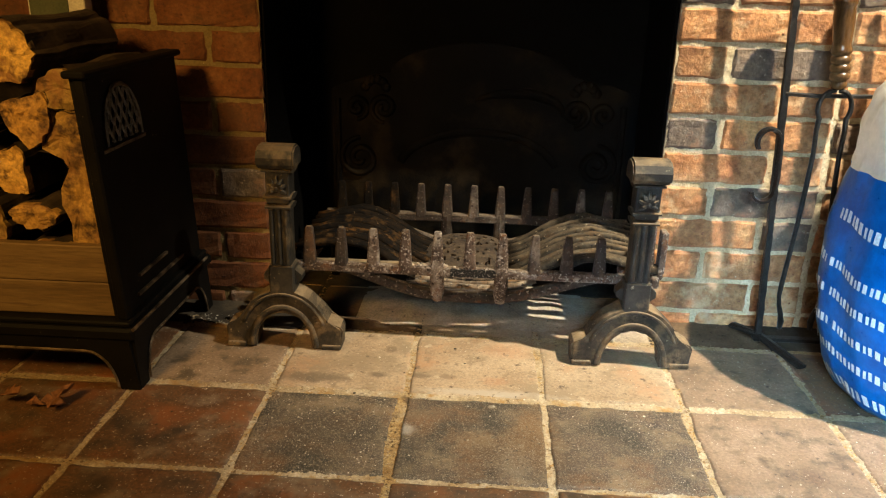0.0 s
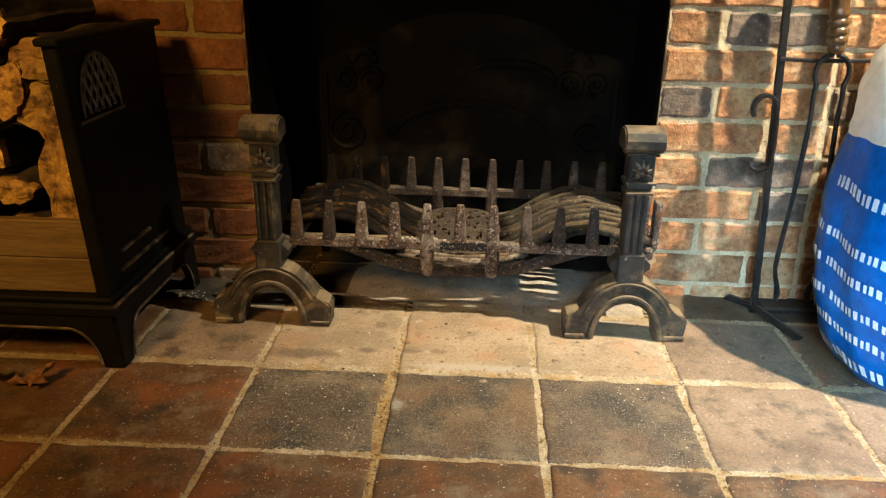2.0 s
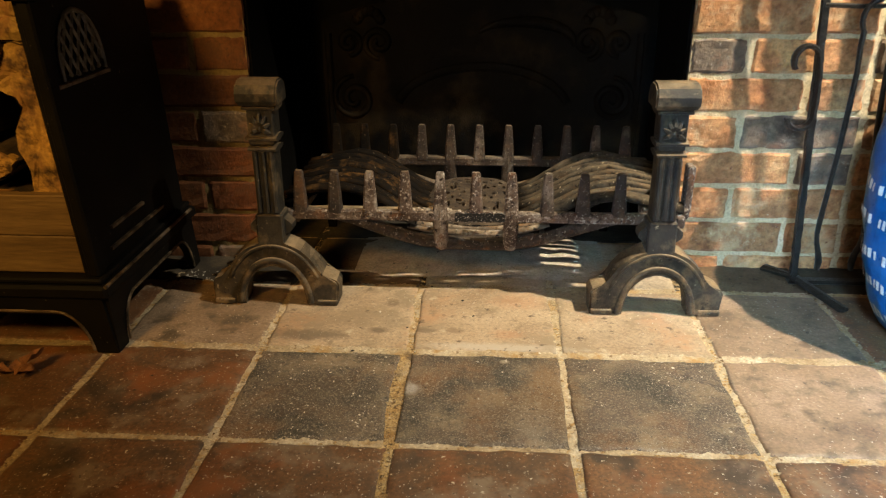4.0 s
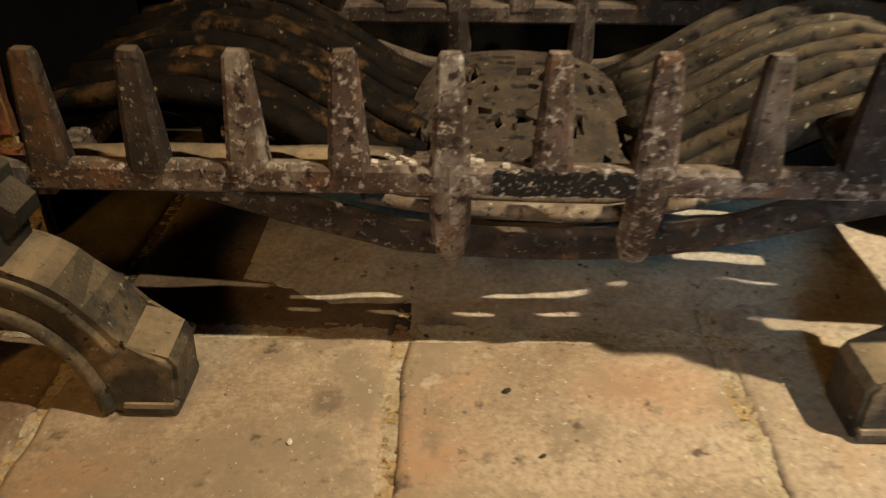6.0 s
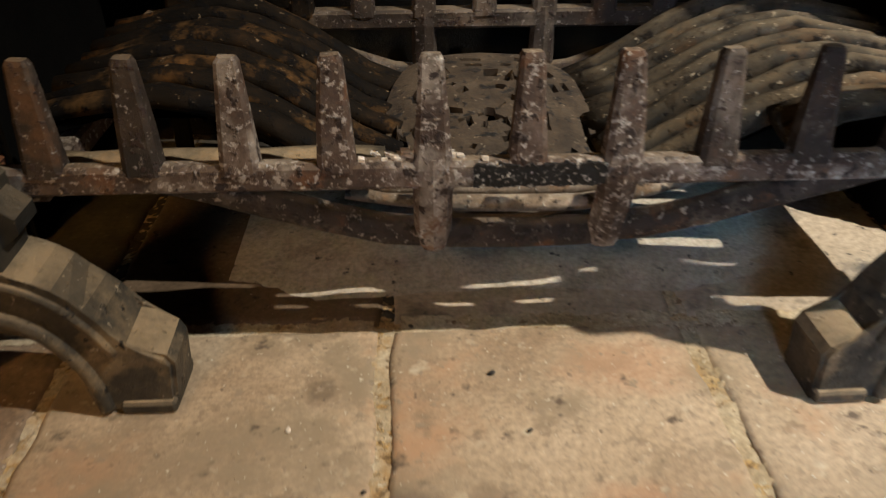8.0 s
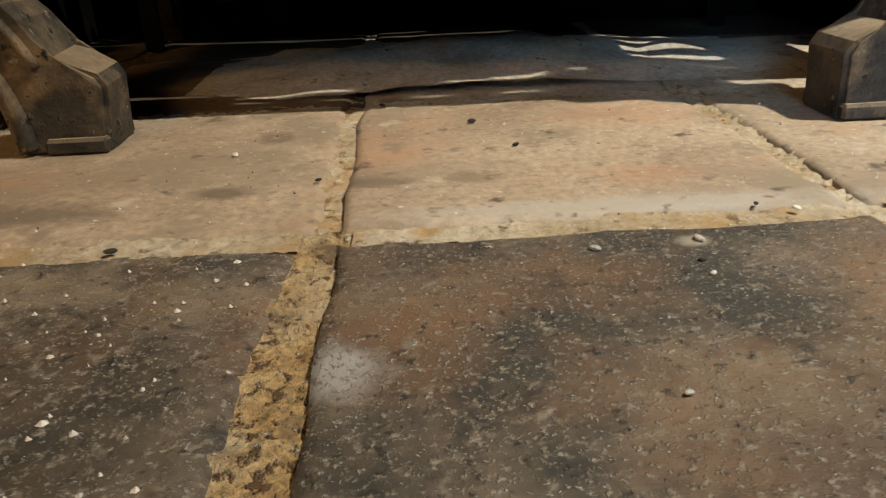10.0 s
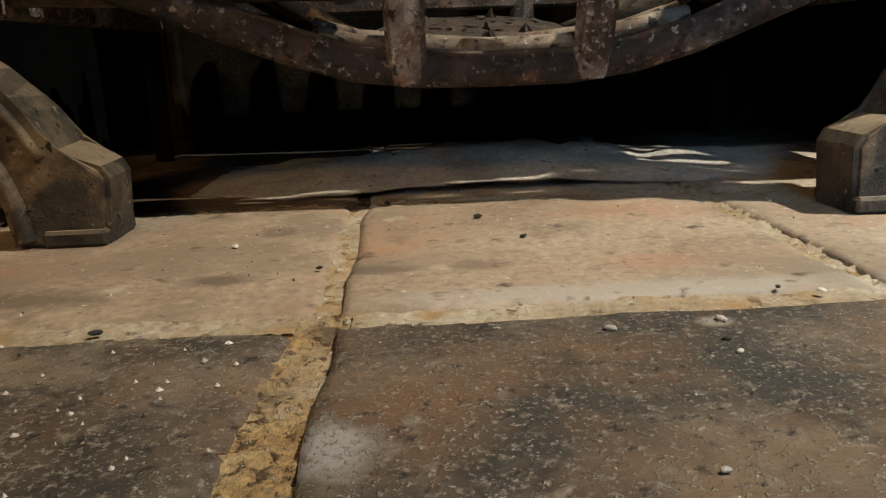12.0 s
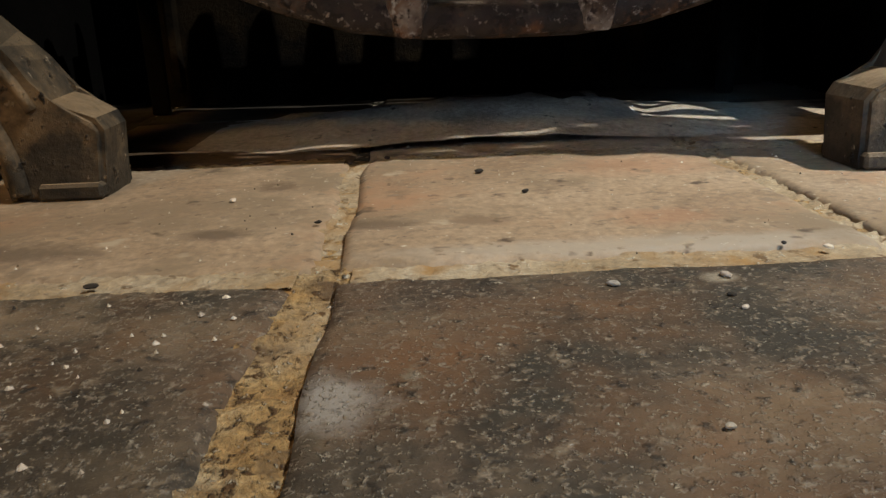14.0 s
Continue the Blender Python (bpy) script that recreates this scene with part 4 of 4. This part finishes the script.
def bag_at(a, z, off=0.0):
    """A place on the bag's skin: a in degrees round it, z up."""
    prof = [(0.0, 0.70), (0.02, 0.80), (0.06, 0.90), (0.13, 0.975), (0.22, 1.0), (0.32, 0.96), (0.41, 0.905), (0.49, 0.86), (0.53, 0.80), (0.56, 0.70), (0.59, 0.50), (0.61, 0.22)]
    f = np.interp(z, [p[0] for p in prof], [p[1] for p in prof])
    c, s = math.cos(radians(a)), math.sin(radians(a))
    k = (abs(c) ** 2.5 + abs(s) ** 2.5) ** (-1 / 2.5)
    p = Vector((c * k * 0.225 * f, s * k * 0.178 * f, z))
    w = 0.010 * noise.noise(Vector((c * 2.2, s * 2.2, z * 5))) + 0.004 * noise.noise(Vector((c * 6, s * 6, z * 16 + c * 4))) + (0.010 * noise.noise(Vector((c * 7, s * 7, z * 11))) + 0.006 * abs(noise.noise(Vector((c * 15, s * 15, z * 24)))) if z > 0.40 else 0.0025 * abs(noise.noise(Vector((c * 12, s * 12, z * 30)))))
    out = Vector((c / 0.225, s / 0.178, 0)).normalized()
    q = Vector((BC[0] + 0.02 * z, BC[1] + 0.11 * z, 0)) + p + out * (w + off)
    q.z += 0.010 * noise.noise(Vector((c * 3, s * 3, 7))) * min(z / 0.1, 1)
    return q


bag = thing("fuel_bag", pose(0, 0, 0), "full blue plastic fuel bag with a white top and white print", "bag")
for name, zs, mat, label in (("sack", [0.405 * i / 26 for i in range(27)], BLUE, ""), ("bag_top", [0.405 + 0.205 * i / 26 for i in range(27)], WHITE, "crumpled white plastic top")):
    bm = bmesh.new()
    rings = [[bm.verts.new(bag_at(360 * j / 90, z)) for j in range(90)] for z in zs]
    for a, b in zip(rings, rings[1:]):
        for k in range(90):
            bm.faces.new((a[k], a[(k + 1) % 90], b[(k + 1) % 90], b[k]))
    bm.faces.new(rings[0][::-1] if name == "sack" else rings[-1])
    part(name, bm, mat, bag, label, smooth=True)


def print_line(a0, a1, z0, size, gaps):
    """A row of letter-sized bars that falls gently along the skin."""
    bm = bmesh.new()
    a, i = a0, 0
    while a < a1:
        wide = size * (0.40 + 0.12 * ((i * 7) % 3)) / 0.19 * 57.3
        if i not in gaps:
            tall = size * (1.0 if i % 3 else 0.92)
            fall = lambda ang: z0 - (ang - a0) * 0.00042
            grid = [[bm.verts.new(bag_at(a + wide * u, max(fall(a + wide * u) + tall * v, 0.004), 0.0022)) for u in (0.06, 0.48, 0.90)] for v in (0, 0.5, 1)]
            for p in range(2):
                for q in range(2):
                    bm.faces.new((grid[p][q], grid[p][q + 1], grid[p + 1][q + 1], grid[p + 1][q]))
        a += wide * 1.45
        i += 1
    part("print", bm, PRINT, bag, "white printed lettering", smooth=True)


print_line(172, 262, 0.322, 0.0195, ())
print_line(160, 262, 0.246, 0.0150, (4,))
print_line(160, 262, 0.198, 0.0150, (5,))
print_line(160, 262, 0.146, 0.0150, (1, 7))
print_line(160, 262, 0.100, 0.0150, (3,))
print_line(172, 262, 0.040, 0.021, ())

# ---- litter ----
leaf = thing("leaf", pose(-0.345, 1.548, 0.004), "curled brown dead oak leaf on the tiles", "leaf")
for m in (pose(0, 0, 0.006, 8, 10, 20), pose(0.05, -0.02, 0.012, -20, -14, 75), pose(-0.05, 0.015, 0.008, 14, -25, -30)):
    bm = bmesh.new()
    out = [(0, 0), (0.012, 0.012), (0.02, 0.006), (0.03, 0.018), (0.04, 0.008), (0.052, 0.014), (0.062, 0.0), (0.052, -0.012), (0.042, -0.007), (0.03, -0.017), (0.02, -0.006), (0.011, -0.012)]
    mid = [bm.verts.new(m @ Vector((0.062 * i / 6, 0, 0.004 * math.sin(i)))) for i in range(7)]
    up = [bm.verts.new(m @ Vector((x, y, 0.010 * (abs(y) / 0.018) ** 1.3 + 0.003 * math.sin(x * 200)))) for x, y in out[:7]]
    dn = [bm.verts.new(m @ Vector((x, y, 0.012 * (abs(y) / 0.018) ** 1.3))) for x, y in [out[0]] + out[:6:-1][:5] + [out[6]]]
    for side_verts in (up, dn):
        for i in range(6):
            bm.faces.new((mid[i], mid[i + 1], side_verts[i + 1], side_verts[i]))
    bmesh.ops.remove_doubles(bm, verts=bm.verts[:], dist=0.0004)
    bmesh.ops.solidify(bm, geom=bm.faces[:], thickness=0.0008)
    part("blade", bm, LEAF, leaf)


def pebble(x, y, r, mat, name, label, category, flat=0.5):
    bm = bmesh.new()
    bmesh.ops.create_icosphere(bm, subdivisions=2, radius=1.0)
    for v in bm.verts:
        v.co *= 1 + 0.3 * noise.noise(v.co * 1.4 + Vector((x * 90, y * 90, 0)))
    bmesh.ops.transform(bm, matrix=pose(x, y, r * flat * 0.55 + 0.0006, 0, 0, random.uniform(0, 180)) @ Matrix.Diagonal((r * 1.25, r * 0.8, r * flat, 1)), verts=bm.verts[:])
    return tagged(finish(name, bm, mat), label, category, "litter on the hearth")


for x, y, r in ((0.392, 1.628, 0.0021), (0.395, 1.525, 0.0014), (0.436, 1.632, 0.0022), (0.216, 1.790, 0.0022), (0.115, 1.905, 0.0055), (0.305, 1.475, 0.0014), (0.43, 1.60, 0.0014), (0.49, 1.66, 0.0018)):
    pebble(x, y, r, CHIP, "stone_chip", "pale stone chip lying on the hearth tiles", "stone chip")
for x, y, r in ((0.360, 1.842, 0.0026), (0.381, 1.783, 0.002), (0.43, 1.612, 0.0014), (0.475, 1.668, 0.0014), (0.30, 1.90, 0.0022), (0.19, 1.652, 0.0024), (0.27, 1.735, 0.0016)):
    pebble(x, y, r, CHAR, "charcoal_crumb", "black charcoal crumb lying on the hearth tiles", "charcoal")


def scatter(name, mat, n, area, sizes, label, height=0.35):
    """Small flat crumbs on the tiles, none in the joints."""
    bm = bmesh.new()
    for _ in range(n):
        x, y, r = random.uniform(area[0], area[1]), random.uniform(area[2], area[3]), random.uniform(*sizes)
        if min((x - TX) % PITCH, (TX - x) % PITCH) < 0.017 or min((y - TY) % PITCH, (TY - y) % PITCH) < 0.010:
            continue
        top = bm.verts.new((x + r * random.uniform(-0.3, 0.3), y + r * random.uniform(-0.3, 0.3), r * height))
        ring = [bm.verts.new((x + r * math.cos(a) * random.uniform(0.6, 1.4), y + r * math.sin(a) * random.uniform(0.6, 1.4), -0.001)) for a in (0, 1.3, 2.5, 3.8, 5.0)]
        for k in range(5):
            bm.faces.new((top, ring[k], ring[(k + 1) % 5]))
    return tagged(finish(name, bm, mat), label, "grit", kind="stuff")


scatter("pale_grit", CHIP, 900, (-0.3, 1.1, 1.25, 1.90), (0.0003, 0.0010), "fine pale grit strewn over the hearth tiles")
scatter("pale_flecks", CHIP, 1100, (-0.22, 0.80, 1.20, 1.66), (0.0006, 0.0015), "pale mortar flecks strewn over the sooty tiles", 0.2)
scatter("mortar_flakes", CHIP, 70, (-0.05, 0.78, 1.40, 1.66), (0.0010, 0.0026), "thin flakes of pale mortar on the tiles", 0.10)
# these pale crumbs draw a sliver of light, with some debris, by the wall
scatter("mortar_crumbs", CHIP, 70, (-0.21, -0.09, 1.905, 1.96), (0.001, 0.0032), "pale crumbs standing in for a lit patch with debris by the chimney wall")
scatter("dark_grit", CHAR, 300, (-0.3, 1.1, 1.25, 2.0), (0.0003, 0.0008), "fine charcoal grit strewn over the hearth tiles")
bm = bmesh.new()
for _ in range(40):
    x, y, r = random.gauss(0.305, 0.014), random.uniform(1.865, 1.880), random.uniform(0.001, 0.003)
    box(bm, x - r, x + r, y - r * 0.8, y + r * 0.8, 0.1655, 0.1655 + r * random.uniform(0.8, 1.6), 0, r * 0.3)
tagged(finish("ash_flakes", bm, CHIP), "white ash flakes lying on the grate rail", "ash", kind="stuff")
scatter("ash_crumbs", ASH, 150, (0.20, 0.56, 1.93, 2.08), (0.0007, 0.0026), "crumbs of grey ash under the grate")


# ---- floor tiles ----


def tile_mesh(seed, cells, name, sx=0.2362, sy=0.2362, worn=0.0):
    """A worn tile: uneven outline, rounded edges, slightly dished face."""
    off = Vector((seed * 3.7, seed * 1.9, seed * 5.3))
    bm = bmesh.new()
    ts = [0.0, 0.012, 0.03, 0.06] + [0.06 + 0.88 * i / cells for i in range(1, cells)] + [0.94, 0.97, 0.988, 1.0]
    v = {}
    for i, u in enumerate(ts):
        for j, w in enumerate(ts):
            p = Vector(((u - 0.5) * sx, (w - 0.5) * sy, 0))
            e = min(u, 1 - u) * sx, min(w, 1 - w) * sy
            corner = max(0, 0.010 - e[0]) * max(0, 0.010 - e[1]) * 14
            edge = min(e)
            chip = 0.5 + 0.9 * noise.noise(p * 30 + off) + 0.5 * noise.noise(p * 85 + off)
            round_off = max(0.0, 1 - edge / (0.0042 + 0.0035 * max(chip, -0.6)))
            p.z = -0.0062 * round_off**2 + 0.0011 * noise.noise(p * 14 + off) + 0.0005 * noise.noise(p * 60 + off) - corner
            k = noise.noise_vector(p * 24 + off) * 0.0032
            p.x += k.x - worn * max(2 * u - 1, 0) * (0.45 + 1.6 * w * (1 - w) - 0.1 * w)
            p.y += k.y
            if i in (0, len(ts) - 1) or j in (0, len(ts) - 1):
                p.z = -0.014
            v[i, j] = bm.verts.new(p)
    n = len(ts)
    for i in range(n - 1):
        for j in range(n - 1):
            bm.faces.new((v[i, j], v[i + 1, j], v[i + 1, j + 1], v[i, j + 1]))
    me = bpy.data.meshes.new(name)
    bm.to_mesh(me)
    bm.free()
    for p in me.polygons:
        p.use_smooth = True
    return me


def tile_material(c, r):
    if r >= 2:
        return TILE_SOOT
    if r == 1:
        return TILE_ASH if c in (0, 1) else TILE_SMOKED if c in (-1, 2) else TILE_SOOT
    # the left one is brown itself, and darker here for the log store's shadow
    if r == 0 and c in (-2, 2):
        return TILE_WORN
    if r == 0 and -3 < c < 3:
        return TILE_DUSTY
    if r == -1 and c in (2, 3):
        return TILE_WORN
    if r == -1 and c in (-1, 0, 1):
        return TILE_GREY
    return TILE_RED


plain = [tile_mesh(50 + s, 4, "tile") for s in range(3)]
coats = {}
for r in range(-7, 3):
    for c in range(-6, 8):
        y = TY + PITCH * (r + 0.5) + (0.004 if r >= 0 else 0)
        x = TX + PITCH * (c + 0.5)
        if x + 0.12 > X1 or y + 0.125 > Y1 or y < Y0 + 0.1:
            continue
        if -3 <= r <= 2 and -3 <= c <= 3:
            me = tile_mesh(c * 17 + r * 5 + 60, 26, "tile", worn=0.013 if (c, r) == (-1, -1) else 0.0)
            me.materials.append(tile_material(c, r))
        else:
            key = (tile_material(c, r), (c * 3 + r) % 3)
            if key not in coats:
                coats[key] = plain[key[1]].copy()
                coats[key].materials.append(key[0])
            me = coats[key]
        ob = new("tile", me)
        ob.parent = floor
        ob.matrix_world = pose(x + random.uniform(-0.001, 0.001), y + random.uniform(-0.001, 0.001), random.uniform(-0.0012, 0.0004), random.uniform(-0.25, 0.25), random.uniform(-0.25, 0.25), random.uniform(-0.4, 0.4))

# sandy joints, uneven, between the tiles that are passed nearest
STEP = 0.0032


def joint_strip(bm, x0, x1, y0, y1, lift=-0.0034, uneven=1.0):
    nx, ny = max(round((x1 - x0) / STEP), 2), max(round((y1 - y0) / STEP), 2)
    grid = {}
    for i in range(nx + 1):
        for j in range(ny + 1):
            p = Vector((x0 + (x1 - x0) * i / nx, y0 + (y1 - y0) * j / ny, 0))
            p.z = lift + uneven * (0.0018 * noise.noise(p * 28) + 0.0026 * noise.noise(p * 110) + 0.0026 * noise.noise(p * 230))
            grid[i, j] = bm.verts.new(p)
    for i in range(nx):
        for j in range(ny):
            bm.faces.new((grid[i, j], grid[i + 1, j], grid[i + 1, j + 1], grid[i, j + 1]))


bm = bmesh.new()
joint_strip(bm, TX - 0.022, TX + 0.011, 1.18, 1.668)
part("joint", bm, GROUT, floor, "loose orange sand filling a wide joint", smooth=True)["kind"] = "stuff"
for c in range(-2, 5):
    bm = bmesh.new()
    joint_strip(bm, TX + PITCH * c - 0.011, TX + PITCH * c + 0.011, 1.18 if c else 1.6681, 1.903)
    part("joint", bm, GROUT_DUSTY, floor, "pale dusty mortar joint", smooth=True)["kind"] = "stuff"
for c in range(-2, 5):
    bm = bmesh.new()
    joint_strip(bm, TX + PITCH * c - 0.011, TX + PITCH * c + 0.011, 1.912, 2.33)
    part("joint", bm, GROUT_DUSTY if c == 1 else TILE_SOOT, floor, "sooty mortar joint of the hearth", smooth=True)["kind"] = "stuff"
for r, mat, lift in ((-1, GROUT_DUSTY, -0.0030), (0, GROUT_DUSTY, -0.0016), (1, GROUT_DUSTY, -0.0012)):
    y = TY + PITCH * r + (0.002 if r == 0 else 0.004 if r > 0 else 0)
    bm = bmesh.new()
    for c in range(-3, 4):
        joint_strip(bm, TX + PITCH * c + 0.0112, TX + PITCH * (c + 1) - 0.0112, y - 0.012, y + 0.012, lift, 0.45 if r >= 0 else 0.8)
    part("joint", bm, mat, floor, "uneven mortar joint along a row of tiles", smooth=True)["kind"] = "stuff"


# ---- bricks ----
def brick_mesh(w, seed, mat):
    rnd = random.Random(seed)
    bm = bmesh.new()
    xs, zs = [0, 0.005, w * 0.18, w * 0.33, w * 0.5, w * 0.66, w * 0.82, w - 0.005, w], [0, 0.005, 0.017, 0.030, 0.044, 0.0565, 0.0615]
    front = {}
    for i, x in enumerate(xs):
        for j, z in enumerate(zs):
            rim = i in (0, len(xs) - 1) or j in (0, len(zs) - 1)
            front[i, j] = bm.verts.new((x + rnd.uniform(-0.0018, 0.0018), (0.0046 if rim else 0.0) + rnd.uniform(-0.0018, 0.0016), z + rnd.uniform(-0.0018, 0.0018)))
    for i in range(len(xs) - 1):
        for j in range(len(zs) - 1):
            bm.faces.new((front[i, j], front[i + 1, j], front[i + 1, j + 1], front[i, j + 1]))
    m, n = len(xs) - 1, len(zs) - 1
    rim = [front[i, 0] for i in range(m + 1)] + [front[m, j] for j in range(1, n + 1)] + [front[i, n] for i in range(m - 1, -1, -1)] + [front[0, j] for j in range(n - 1, 0, -1)]
    back = [bm.verts.new((p.co.x, 0.105, p.co.z)) for p in rim]
    for k in range(len(rim)):
        q = (k + 1) % len(rim)
        bm.faces.new((rim[k], back[k], back[q], rim[q]))
    bmesh.ops.recalc_face_normals(bm, faces=bm.faces[:])
    me = bpy.data.meshes.new("brick")
    bm.to_mesh(me)
    bm.free()
    me.materials.append(mat)
    return me


# rough lime pointing that laps over the brick edges
for x0, x1 in ((OPEN_L - 0.56, OPEN_L + 0.001), (OPEN_R - 0.001, OPEN_R + 0.56)):
    bm = bmesh.new()
    nx, nz = 140, 190
    grid = {}
    for i in range(nx + 1):
        for j in range(nz + 1):
            p = Vector((x0 + (x1 - x0) * i / nx, 0, 0.77 * j / nz))
            p.y = WALL_Y + 0.0040 + 0.0026 * noise.noise(p * 26) + 0.0016 * noise.noise(p * 80) + 0.0008 * noise.noise(p * 200)
            grid[i, j] = bm.verts.new(p)
    for i in range(nx):
        for j in range(nz):
            bm.faces.new((grid[i, j], grid[i + 1, j], grid[i + 1, j + 1], grid[i, j + 1]))
    part("pointing", bm, MORTAR_SHADED if x0 < 0 else MORTAR, wall, "rough pale lime pointing", smooth=True)

STRETCH, HEAD, GAP = 0.2085, 0.0985, 0.011
stock = {(w, m): [brick_mesh(w, 10 * i + s, m) for s in range(4)] for i, (w, m) in enumerate(((STRETCH, BRICK_RED), (STRETCH, BRICK_DARK), (HEAD, BRICK_RED), (HEAD, BRICK_DARK), (STRETCH, BRICK_SHADED), (HEAD, BRICK_SHADED)))}
rnd = random.Random(4)
rest = []
for side in (-1, 1):
    for k in range(-1, 32):
        z = COURSE0 + COURSE * k + 0.006
        x, i = 0.0, (k + 1) % 2
        while x < 1.6:
            w = STRETCH if i % 2 else HEAD
            mat = BRICK_DARK if rnd.random() < (0.12 if i % 2 else 0.55) * (1.0 if side > 0 else 0.5) else BRICK_RED
            if side > 0 and x < 0.3:
                mat = BRICK_DARK if (k, i - (k + 1) % 2) in ((7, 1), (5, 0), (3, 1), (2, 1), (9, 0)) else BRICK_RED
            # red bricks left of the opening get the copy with painted shade
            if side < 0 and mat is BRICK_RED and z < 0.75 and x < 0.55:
                mat = BRICK_SHADED
            px = OPEN_R + x if side > 0 else OPEN_L - x - w
            if X0 < px and px + w < X1:
                low = -0.03 if z < 0 else 0
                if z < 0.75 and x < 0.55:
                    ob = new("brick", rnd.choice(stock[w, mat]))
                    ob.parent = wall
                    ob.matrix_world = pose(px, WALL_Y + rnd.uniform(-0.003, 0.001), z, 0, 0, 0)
                else:
                    rest.append((px, z, w, mat))
            x += w + GAP
            i += 1
for mat, name in ((BRICK_RED, "red_bricks"), (BRICK_DARK, "burnt_bricks")):
    verts, faces = [], []
    for px, z, w, m in rest:
        if m is mat and z > 0:
            n = len(verts)
            verts += [(px + a * w, WALL_Y + b, z + c * 0.0585) for a in (0, 1) for b in (0.0, 0.1) for c in (0, 1)]
            faces += [tuple(n + q for q in f) for f in ((0, 1, 3, 2), (4, 6, 7, 5), (0, 4, 5, 1), (2, 3, 7, 6), (0, 2, 6, 4), (1, 5, 7, 3))]
    me = bpy.data.meshes.new(name)
    me.from_pydata(verts, [], faces)
    me.materials.append(mat)
    ob = new(name, me)
    ob.parent = wall
    ob["kind"] = "stuff"
